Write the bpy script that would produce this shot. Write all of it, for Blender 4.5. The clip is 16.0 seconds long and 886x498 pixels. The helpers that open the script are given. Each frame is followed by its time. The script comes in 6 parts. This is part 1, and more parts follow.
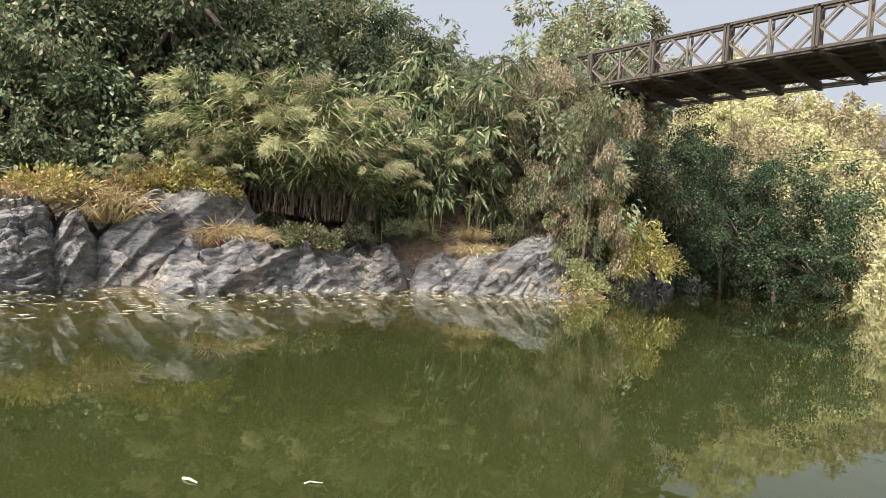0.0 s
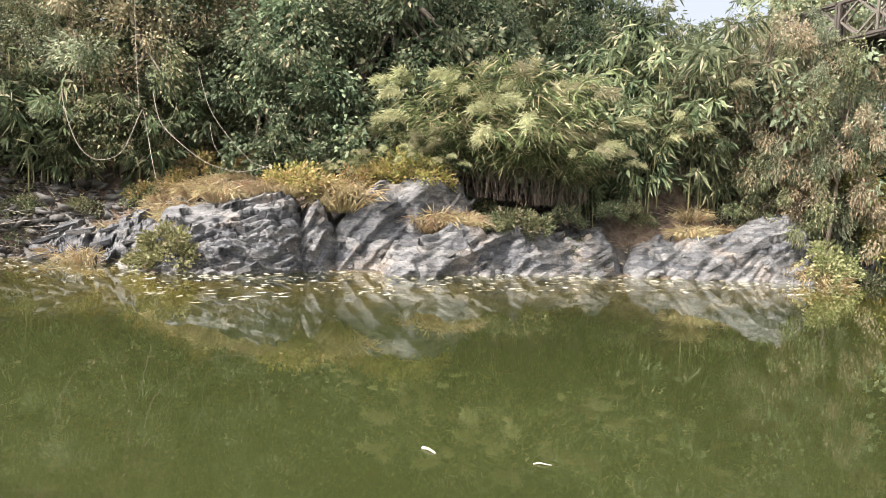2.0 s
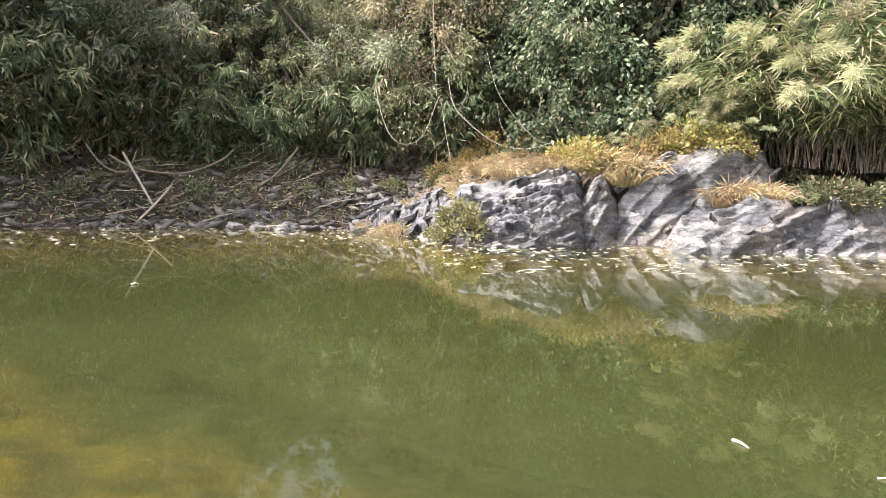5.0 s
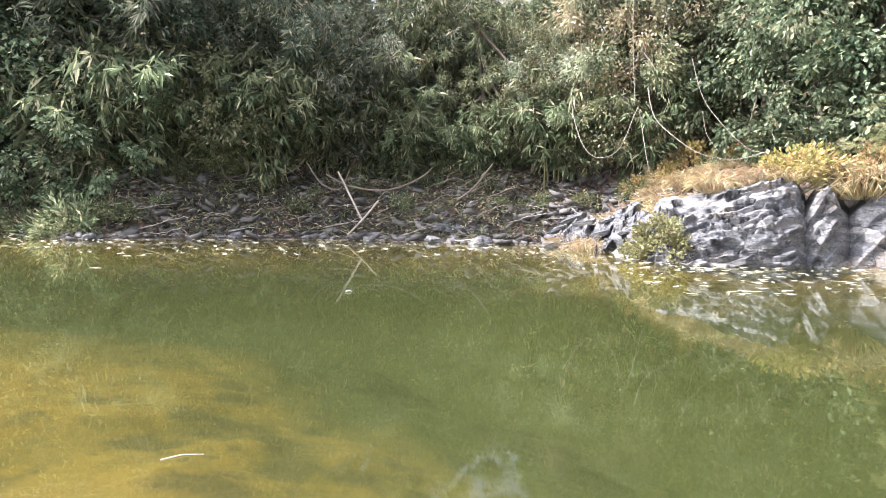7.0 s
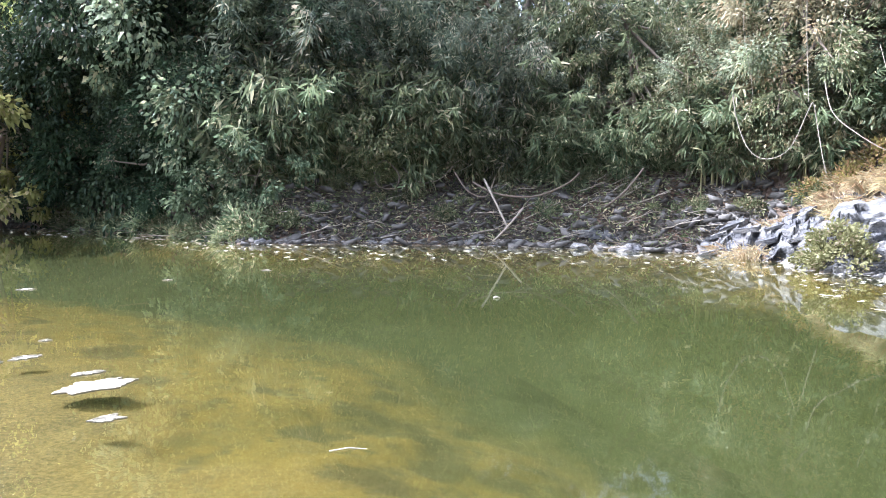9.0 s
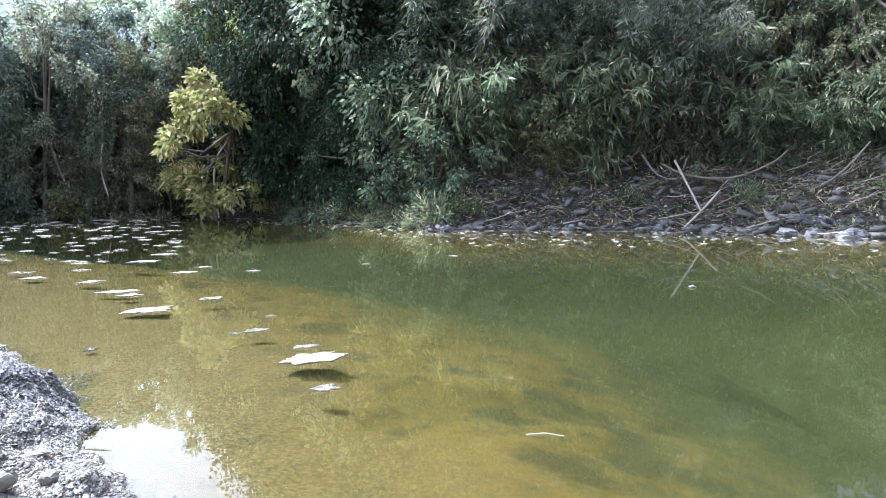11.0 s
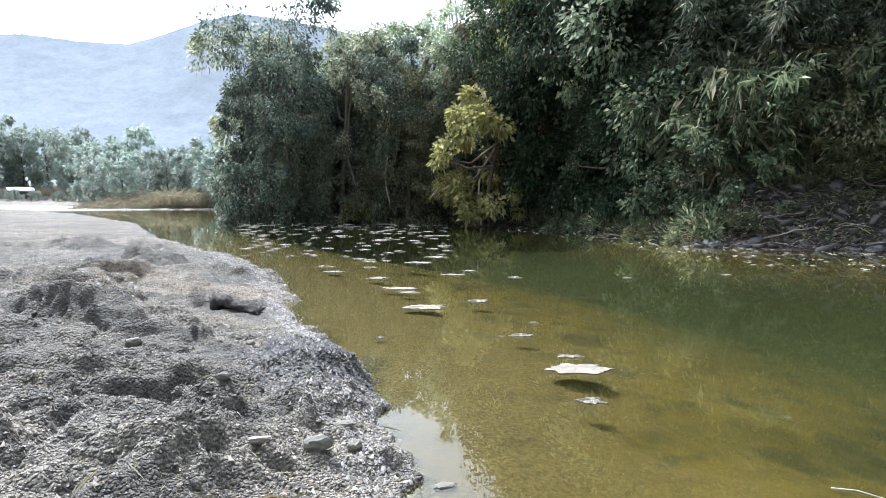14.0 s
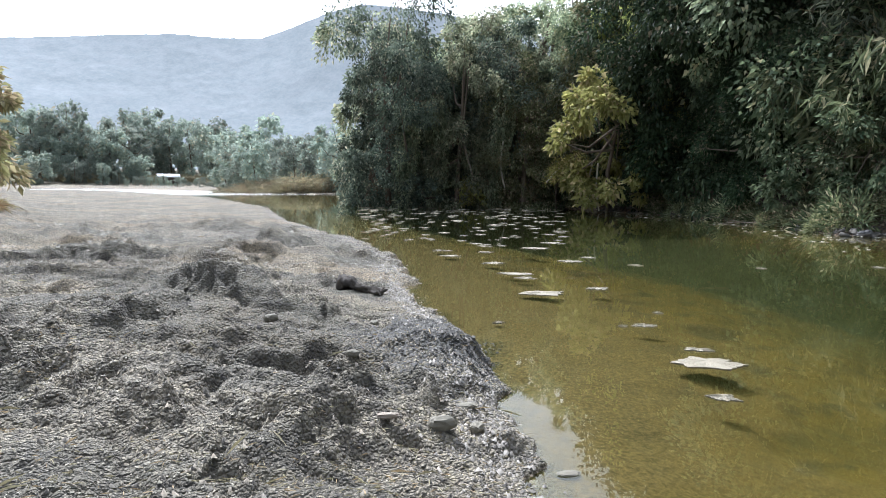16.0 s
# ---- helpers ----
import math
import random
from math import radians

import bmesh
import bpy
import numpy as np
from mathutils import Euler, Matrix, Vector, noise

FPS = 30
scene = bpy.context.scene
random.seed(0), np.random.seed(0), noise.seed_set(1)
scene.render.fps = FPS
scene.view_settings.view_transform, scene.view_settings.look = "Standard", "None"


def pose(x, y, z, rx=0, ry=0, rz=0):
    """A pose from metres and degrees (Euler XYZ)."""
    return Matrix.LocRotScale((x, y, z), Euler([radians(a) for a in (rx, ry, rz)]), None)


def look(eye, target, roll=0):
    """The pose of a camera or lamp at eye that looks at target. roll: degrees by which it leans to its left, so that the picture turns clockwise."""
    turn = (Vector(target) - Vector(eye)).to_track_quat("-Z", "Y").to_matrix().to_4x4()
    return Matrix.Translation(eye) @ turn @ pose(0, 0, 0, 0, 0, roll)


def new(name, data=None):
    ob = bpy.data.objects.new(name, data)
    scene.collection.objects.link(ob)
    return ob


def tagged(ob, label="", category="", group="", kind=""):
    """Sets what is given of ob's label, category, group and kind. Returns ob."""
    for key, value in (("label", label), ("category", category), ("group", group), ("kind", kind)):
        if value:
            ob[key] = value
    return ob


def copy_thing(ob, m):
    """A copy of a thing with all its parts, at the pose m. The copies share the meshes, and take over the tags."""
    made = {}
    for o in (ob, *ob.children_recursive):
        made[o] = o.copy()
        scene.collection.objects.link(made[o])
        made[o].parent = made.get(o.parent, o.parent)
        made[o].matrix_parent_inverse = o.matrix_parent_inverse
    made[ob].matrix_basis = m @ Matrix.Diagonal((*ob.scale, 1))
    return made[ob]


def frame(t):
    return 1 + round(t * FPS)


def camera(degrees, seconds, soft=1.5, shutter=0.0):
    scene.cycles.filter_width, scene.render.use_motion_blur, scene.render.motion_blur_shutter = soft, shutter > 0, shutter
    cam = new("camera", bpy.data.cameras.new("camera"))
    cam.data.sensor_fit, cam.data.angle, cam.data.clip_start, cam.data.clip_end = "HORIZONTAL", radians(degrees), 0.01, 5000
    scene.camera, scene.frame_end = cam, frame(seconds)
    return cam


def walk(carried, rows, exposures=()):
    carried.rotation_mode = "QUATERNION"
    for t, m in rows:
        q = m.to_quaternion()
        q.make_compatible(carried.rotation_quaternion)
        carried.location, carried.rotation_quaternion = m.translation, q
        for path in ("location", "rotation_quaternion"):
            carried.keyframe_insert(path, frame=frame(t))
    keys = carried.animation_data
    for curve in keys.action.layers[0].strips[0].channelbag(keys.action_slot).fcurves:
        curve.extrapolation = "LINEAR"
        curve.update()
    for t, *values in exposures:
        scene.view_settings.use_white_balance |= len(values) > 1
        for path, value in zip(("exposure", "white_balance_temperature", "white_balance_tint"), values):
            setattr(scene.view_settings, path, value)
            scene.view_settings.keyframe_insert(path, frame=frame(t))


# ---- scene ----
# ---- camera and walk ----
cam = camera(70.42, 16.0, soft=0.7)
EYE = 1.55
ROWS = [
    (0.0, 0.000, 0.000, 0.00, 0.30, -3.20),
    (0.5, -0.031, -0.001, 4.43, -0.33, -2.76),
    (1.0, -0.073, -0.007, 10.53, -0.94, -2.04),
    (1.5, -0.108, -0.015, 15.62, -1.62, -2.23),
    (2.0, -0.128, -0.021, 18.73, -2.07, -2.40),
    (2.5, -0.155, -0.031, 22.87, -2.80, -2.59),
    (3.0, -0.184, -0.045, 27.38, -3.17, -2.75),
    (3.2, -0.192, -0.049, 28.76, -3.28, -2.90),
    (5.3, -0.290, -0.125, 46.50, -5.15, -1.45),
    (5.5, -0.300, -0.135, 48.58, -5.03, -1.53),
    (6.0, -0.322, -0.163, 53.66, -5.00, -1.20),
    (6.5, -0.335, -0.181, 56.81, -4.62, -1.04),
    (7.0, -0.349, -0.204, 60.65, -4.28, -1.20),
    (7.5, -0.358, -0.222, 63.53, -4.24, -1.47),
    (8.0, -0.369, -0.245, 67.14, -4.17, -1.20),
    (8.2, -0.372, -0.252, 68.26, -4.04, -1.19),
    (10.3, -0.398, -0.357, 83.86, -4.61, -0.09),
    (10.5, -0.399, -0.368, 85.35, -4.78, -0.11),
    (11.0, -0.400, -0.399, 89.81, -5.22, 0.40),
    (11.5, -0.399, -0.431, 94.41, -5.60, 0.52),
    (12.0, -0.396, -0.457, 98.19, -6.27, 0.12),
    (12.5, -0.392, -0.477, 101.16, -6.14, -0.54),
    (13.0, -0.386, -0.503, 104.96, -4.99, -0.72),
    (13.5, -0.378, -0.530, 109.03, -4.57, -0.71),
    (14.0, -0.369, -0.555, 112.75, -4.32, -0.58),
    (14.5, -0.362, -0.571, 115.24, -4.63, -0.72),
    (15.0, -0.353, -0.588, 118.02, -4.66, -0.52),
    (15.5, -0.345, -0.603, 120.49, -5.09, -0.76),
    (16.0, -0.335, -0.618, 123.08, -5.78, -0.54),
]
walk(cam, [(t, pose(x, y, EYE, 90 + pitch, roll, yaw)) for t, x, y, yaw, pitch, roll in ROWS],
     exposures=[(0.0, 0.40, 6300, 13), (1.5, 0.75, 6200, 14), (3.0, 0.94, 6100, 15), (5.5, 1.34, 6000, 19), (8.0, 1.68, 5450, 19), (11.0, 1.34, 4900, 19), (13.0, 0.88, 5100, 16), (16.0, 0.29, 5450, 13)])

# ---- sky and sun ----
SUN_AZ, SUN_EL = 147.0, 47.0          # azimuth counted to the left of +y
world = bpy.data.worlds.new("sky")
scene.world = world
world.use_nodes = True
wn = world.node_tree.nodes
sky = wn.new("ShaderNodeTexSky")
sky.sky_type = "NISHITA"
sky.sun_disc = False
sky.sun_elevation = radians(SUN_EL)
sky.sun_rotation = radians(-SUN_AZ)
sky.dust_density = 9.5
sky.air_density = 1.3
haze = wn.new("ShaderNodeMix")          # thin bright haze over the whole sky
haze.data_type = "RGBA"
haze.inputs["Factor"].default_value = 0.45
world.node_tree.links.new(sky.outputs[0], haze.inputs[6])
world.node_tree.links.new(haze.outputs[2], wn["Background"].inputs[0])
wn["Background"].inputs[1].default_value = 0.118
toward = wn.new("ShaderNodeVectorMath")     # the haze brightens smoothly towards the sun
toward.operation = "DOT_PRODUCT"
toward.inputs[1].default_value = (-math.sin(radians(SUN_AZ)) * math.cos(radians(SUN_EL)), math.cos(radians(SUN_AZ)) * math.cos(radians(SUN_EL)), math.sin(radians(SUN_EL)))
glow = wn.new("ShaderNodeMath")
glow.operation = "POWER"
lit = wn.new("ShaderNodeMath")
lit.operation = "MULTIPLY_ADD"
lit.inputs[1].default_value, lit.inputs[2].default_value = 10.0, 1.0
warm = wn.new("ShaderNodeVectorMath")
warm.operation = "SCALE"
warm.inputs[0].default_value = (7.0, 7.0, 7.0)
clamp = wn.new("ShaderNodeMath")
clamp.operation = "MAXIMUM"
clamp.inputs[1].default_value = 0.0
glow.inputs[1].default_value = 5.0
wl = world.node_tree.links
wl.new(wn.new("ShaderNodeTexCoord").outputs["Generated"], toward.inputs[0])
wl.new(toward.outputs["Value"], clamp.inputs[0])
wl.new(clamp.outputs[0], glow.inputs[0])
wl.new(glow.outputs[0], lit.inputs[0])
wl.new(lit.outputs[0], warm.inputs["Scale"])
wl.new(warm.outputs[0], haze.inputs[7])
sun_dir = Vector((-math.sin(radians(SUN_AZ)) * math.cos(radians(SUN_EL)), math.cos(radians(SUN_AZ)) * math.cos(radians(SUN_EL)), math.sin(radians(SUN_EL))))
sun = new("sun", bpy.data.lights.new("sun", "SUN"))
sun.data.energy, sun.data.angle, sun.data.color = 5.0, radians(0.6), (1.0, 0.95, 0.87)
sun.matrix_world = look(sun_dir * 100, (0, 0, 0))
tagged(sun, "afternoon sun", "sun", kind="structure")


# ---- materials ----
class Mat:
    """A small node-building aid round one material."""

    def __init__(self, name, rough=0.8):
        self.m = bpy.data.materials.new(name)
        self.m.use_nodes = True
        self.t = self.m.node_tree
        self.b = self.t.nodes["Principled BSDF"]
        self.b.inputs["Roughness"].default_value = rough
        self.out = self.t.nodes["Material Output"]

    def n(self, kind, **ins):
        node = self.t.nodes.new("ShaderNode" + kind)
        for k, v in ins.items():
            node.inputs[k.replace("_", " ")].default_value = v
        return node

    def l(self, a, b):
        self.t.links.new(a, b)

    def coords(self, which="Object"):
        return self.n("TexCoord").outputs[which]

    def noise(self, scale, detail=4.0, rough=0.6, vec=None, which="Object", dist=0.0):
        nd = self.n("TexNoise", Scale=scale, Detail=detail, Roughness=rough, Distortion=dist)
        self.l(vec if vec is not None else self.coords(which), nd.inputs["Vector"])
        return nd.outputs["Fac"]

    def ramp(self, fac, stops):
        r = self.n("ValToRGB")
        el = r.color_ramp.elements
        while len(el) < len(stops):
            el.new(0.5)
        for e, (p, c) in zip(el, stops):
            e.position, e.color = p, (*c, 1)
        self.l(fac, r.inputs[0])
        return r.outputs[0]

    def mix(self, fac, a, b, blend="MIX"):
        x = self.t.nodes.new("ShaderNodeMix")
        x.data_type, x.blend_type = "RGBA", blend
        for sock, v in ((x.inputs["Factor"], fac), (x.inputs[6], a), (x.inputs[7], b)):
            if isinstance(v, (int, float)):
                sock.default_value = v
            elif isinstance(v, tuple):
                sock.default_value = (*v, 1)
            else:
                self.l(v, sock)
        return x.outputs[2]

    def math(self, op, a, b=0.0):
        x = self.n("Math")
        x.operation = op
        for i, v in enumerate((a, b)):
            if isinstance(v, (int, float)):
                x.inputs[i].default_value = v
            else:
                self.l(v, x.inputs[i])
        return x.outputs[0]

    def bump(self, fac, strength=0.4, dist=0.05):
        bp = self.n("Bump", Strength=strength, Distance=dist)
        self.l(fac, bp.inputs["Height"])
        self.l(bp.outputs[0], self.b.inputs["Normal"])

    def color(self, c):
        self.l(c, self.b.inputs["Base Color"])


def leaf_mat(name, dark, light, dry, dry_share=0.15, translucent=0.35):
    """Foliage: leaf to leaf and plant to plant variation, a share of dry leaves, light passing through."""
    m = Mat(name, 0.62)
    isl = m.n("NewGeometry").outputs["Random Per Island"]
    obj = m.n("ObjectInfo").outputs["Random"]
    light = tuple(min(c * 1.15, 0.7) for c in light)
    base = m.mix(m.math("POWER", isl, 1.5), dark, light)
    patch = m.noise(0.9, 3.0)
    base = m.mix(m.ramp(patch, [(0.40, (0, 0, 0)), (0.62, (1, 1, 1))]), m.mix(0.45, base, dark), m.mix(0.3, base, light))
    r2 = m.math("FRACT", m.math("MULTIPLY", isl, 37.31))
    thr = m.math("ADD", m.math("MULTIPLY", m.math("SUBTRACT", m.noise(0.6, 2.0), 0.5), 0.9), 1 - dry_share)
    isdry = m.math("GREATER_THAN", r2, thr)
    base = m.mix(isdry, base, dry)
    hsv = m.n("HueSaturation")
    m.l(base, hsv.inputs["Color"])
    m.l(m.math("ADD", m.math("MULTIPLY", obj, 0.04), 0.48), hsv.inputs["Hue"])
    m.l(m.math("ADD", m.math("MULTIPLY", obj, 0.5), 0.75), hsv.inputs["Value"])
    m.color(hsv.outputs[0])
    tr = m.n("BsdfTranslucent")
    m.l(hsv.outputs[0], tr.inputs["Color"])
    mx = m.n("MixShader", Fac=translucent)
    m.l(m.b.outputs[0], mx.inputs[1])
    m.l(tr.outputs[0], mx.inputs[2])
    m.l(mx.outputs[0], m.out.inputs[0])
    m.b.inputs["Specular IOR Level"].default_value = 0.16
    return m.m


def ground_mat():
    m = Mat("earth_and_gravel", 0.9)
    pos = m.n("NewGeometry").outputs["Position"]
    big = m.noise(0.35, 4.0, vec=pos)
    mid = m.noise(3.0, 6.0, 0.7, vec=pos)
    fine = m.noise(28.0, 5.0, 0.75, vec=pos)
    col = m.ramp(big, [(0.36, (0.31, 0.282, 0.205)), (0.48, (0.375, 0.332, 0.235)), (0.57, (0.46, 0.385, 0.255)), (0.70, (0.45, 0.355, 0.22))])
    col = m.mix(m.ramp(mid, [(0.42, (0, 0, 0)), (0.62, (1, 1, 1))]), col, m.mix(0.5, col, (0.14, 0.125, 0.10)))
    warped = m.n("VectorMath")
    warped.operation = "MULTIPLY_ADD"
    m.l(m.n("TexNoise", Scale=30.0, Detail=2.0).outputs["Color"], warped.inputs[0])
    warped.inputs[1].default_value = (0.035, 0.035, 0.035)
    m.l(pos, warped.inputs[2])
    m.l(pos, warped.inputs[0].links[0].from_node.inputs["Vector"])
    flake = m.n("TexVoronoi", Scale=46.0)
    m.l(warped.outputs[0], flake.inputs["Vector"])
    tone = m.n("SeparateColor")
    m.l(flake.outputs["Color"], tone.inputs[0])
    shade = m.ramp(tone.outputs[0], [(0.0, (0.55, 0.55, 0.55)), (0.5, (0.95, 0.95, 0.95)), (0.86, (1.2, 1.2, 1.2)), (1.0, (1.55, 1.55, 1.55))])
    cover = m.ramp(m.noise(1.9, 5.0, 0.7, vec=pos), [(0.40, (0.25, 0.25, 0.25)), (0.55, (1, 1, 1))])
    col = m.mix(cover, col, m.mix(1.0, col, shade, "MULTIPLY"))
    col = m.mix(m.ramp(fine, [(0.40, (0.7, 0.7, 0.7)), (0.50, (0, 0, 0))]), col, (0.06, 0.053, 0.044))
    dug = m.n("Attribute")              # turned-up damp mud
    dug.attribute_name = "turned"
    col = m.mix(m.math("MULTIPLY", dug.outputs["Fac"], 0.62), col, m.mix(m.ramp(mid, [(0.42, (0, 0, 0)), (0.6, (1, 1, 1))]), (0.15, 0.143, 0.107), (0.052, 0.049, 0.038)))
    sep = m.n("SeparateXYZ")
    m.l(pos, sep.inputs[0])
    z = sep.outputs[2]
    # overgrown bank's earth, darkened in part for the shade at the bend
    att = m.n("Attribute")
    att.attribute_name = "bank"
    col = m.mix(att.outputs["Fac"], col, m.mix(m.ramp(mid, [(0.42, (0, 0, 0)), (0.6, (1, 1, 1))]), m.mix(m.ramp(big, [(0.48, (0, 0, 0)), (0.58, (1, 1, 1))]), (0.12, 0.105, 0.085), (0.24, 0.15, 0.09)), (0.045, 0.041, 0.035)))
    bare = m.n("Attribute")             # dry bare earth
    bare.attribute_name = "bare"
    col = m.mix(bare.outputs["Fac"], col, m.mix(m.ramp(mid, [(0.40, (0, 0, 0)), (0.62, (1, 1, 1))]), (0.36, 0.265, 0.18), (0.20, 0.125, 0.08)))
    # river bed: ochre silt in the shallows, weed green in the deep, where light lost in murky water is put into the
    # colour
    weed = m.noise(1.35, 4.0, 0.55, vec=pos)
    bed = m.mix(m.ramp(mid, [(0.42, (0, 0, 0)), (0.66, (1, 1, 1))]), (0.19, 0.132, 0.03), (0.11, 0.083, 0.024))
    bed = m.mix(m.ramp(weed, [(0.53, (0, 0, 0)), (0.62, (0.85, 0.85, 0.85))]), bed, (0.058, 0.045, 0.018))
    tuft = m.noise(3.4, 4.0, 0.6, vec=pos)
    bed = m.mix(m.ramp(tuft, [(0.60, (0, 0, 0)), (0.68, (0.7, 0.7, 0.7))]), bed, (0.06, 0.05, 0.024))
    deep = m.n("MapRange")
    deep.interpolation_type = "SMOOTHSTEP"
    deep.inputs["From Min"].default_value, deep.inputs["From Max"].default_value = -0.05, -1.15
    m.l(m.math("ADD", z, m.math("MULTIPLY", m.math("SUBTRACT", m.noise(0.55, 4.0, 0.6, vec=pos), 0.5), 0.9)), deep.inputs["Value"])
    bed = m.mix(deep.outputs[0], bed, (0.035, 0.045, 0.015))
    edge = m.n("MapRange")
    edge.inputs["From Min"].default_value, edge.inputs["From Max"].default_value = -0.02, -0.26
    m.l(z, edge.inputs["Value"])
    bed = m.mix(edge.outputs[0], m.mix(m.ramp(fine, [(0.42, (0, 0, 0)), (0.58, (1, 1, 1))]), (0.11, 0.082, 0.05), (0.27, 0.195, 0.11)), bed)
    under = m.n("MapRange")
    under.inputs["From Min"].default_value, under.inputs["From Max"].default_value = 0.03, -0.02
    m.l(z, under.inputs["Value"])
    col = m.mix(under.outputs[0], col, bed)
    m.color(col)
    grit = m.math("ADD", m.math("MULTIPLY", tone.outputs[1], 0.35), m.math("MULTIPLY", flake.outputs["Distance"], -6.0))
    m.bump(m.math("ADD", m.math("MULTIPLY", m.math("ADD", m.math("MULTIPLY", mid, 0.6), m.math("MULTIPLY", fine, 0.5)), m.math("SUBTRACT", 1.0, m.math("MULTIPLY", under.outputs[0], 0.85))), m.math("MULTIPLY", m.math("MULTIPLY", grit, m.math("SUBTRACT", 1.0, under.outputs[0])), 0.16)), 1.0, 0.11)
    return m.m


def rock_mat():
    m = Mat("slate_rock", 0.75)
    pos = m.n("NewGeometry").outputs["Position"]
    mp = m.n("Mapping")
    mp.inputs["Rotation"].default_value = (0.2, 0.75, 0.3)
    mp.inputs["Scale"].default_value = (0.9, 0.9, 5.0)
    m.l(pos, mp.inputs["Vector"])
    strata = m.noise(1.4, 7.0, 0.7, vec=mp.outputs[0], dist=0.08)
    blot = m.noise(0.8, 5.0, 0.65, vec=pos)
    fine = m.noise(14.0, 6.0, 0.75, vec=pos)
    col = m.ramp(strata, [(0.33, (0.06, 0.06, 0.06)), (0.49, (0.128, 0.126, 0.121)), (0.70, (0.235, 0.227, 0.21))])
    col = m.mix(m.ramp(blot, [(0.52, (0, 0, 0)), (0.70, (0.8, 0.8, 0.8))]), col, (0.25, 0.205, 0.16))
    col = m.mix(m.ramp(fine, [(0.35, (1, 1, 1)), (0.52, (0, 0, 0))]), col, (0.06, 0.06, 0.062))
    mc = m.n("Mapping")                 # joints that break the beds into blocks
    mc.inputs["Rotation"].default_value = (0.2, 0.75, 0.4)
    mc.inputs["Scale"].default_value = (0.6, 0.6, 2.6)
    m.l(pos, mc.inputs["Vector"])
    wv = m.n("VectorMath")
    wv.operation = "MULTIPLY_ADD"
    nz = m.n("TexNoise", Scale=1.1, Detail=6.0)
    m.l(pos, nz.inputs["Vector"])
    m.l(nz.outputs["Color"], wv.inputs[0])
    wv.inputs[1].default_value = (1.3, 1.3, 1.3)
    m.l(mc.outputs[0], wv.inputs[2])
    vo = m.n("TexVoronoi", Scale=1.5)
    vo.feature = "DISTANCE_TO_EDGE"
    m.l(wv.outputs[0], vo.inputs["Vector"])
    crack = m.ramp(vo.outputs["Distance"], [(0.0, (0, 0, 0)), (0.03, (1, 1, 1))])
    cell = m.n("TexVoronoi", Scale=1.5)
    m.l(wv.outputs[0], cell.inputs["Vector"])
    facet = m.n("SeparateColor")
    m.l(cell.outputs["Color"], facet.inputs[0])
    col = m.mix(1.0, col, m.ramp(facet.outputs[0], [(0.0, (0.62, 0.63, 0.66)), (1.0, (1.35, 1.32, 1.25))]), "MULTIPLY")
    col = m.mix(crack, m.mix(0.4, col, (0.028, 0.028, 0.03)), col)
    sep = m.n("SeparateXYZ")
    m.l(pos, sep.inputs[0])
    wet = m.n("MapRange")
    wet.inputs["From Min"].default_value, wet.inputs["From Max"].default_value = 0.30, 0.05
    m.l(m.math("ADD", sep.outputs[2], m.math("MULTIPLY", blot, 0.3)), wet.inputs["Value"])
    silt = m.ramp(m.noise(0.45, 3.0, 0.6, vec=pos), [(0.46, (0, 0, 0)), (0.58, (0.8, 0.8, 0.8))])
    col = m.mix(m.math("MULTIPLY", wet.outputs[0], silt), col, (0.36, 0.335, 0.30))
    m.color(col)
    m.bump(m.math("ADD", m.math("ADD", m.math("MULTIPLY", strata, 0.4), m.math("MULTIPLY", fine, 0.35)), m.math("MULTIPLY", m.math("ADD", crack, facet.outputs[1]), 0.3)), 0.9, 0.10)
    return m.m


def plain(name, c1, c2, scale, rough=0.8, bump=0.3, dist=0.02, metal=0.0):
    m = Mat(name, rough)
    f = m.noise(scale, 6.0, 0.7)
    g = m.noise(scale * 0.17, 3.0)
    m.color(m.mix(m.math("MULTIPLY", m.math("ADD", f, g), 0.5), c1, c2))
    m.b.inputs["Metallic"].default_value = metal
    if bump:
        m.bump(f, bump, dist)
    return m.m


def island_mat(name, stops, rough=0.75):
    """Loose pieces, each with a shade of its own."""
    m = Mat(name, rough)
    c = m.ramp(m.n("NewGeometry").outputs["Random Per Island"], stops)
    f = m.noise(30.0, 4.0, 0.7)
    m.color(m.mix(m.math("MULTIPLY", f, 0.6), c, (0.12, 0.115, 0.105)))
    m.b.inputs["Specular IOR Level"].default_value = 0.25
    m.bump(f, 0.4, 0.01)
    return m.m


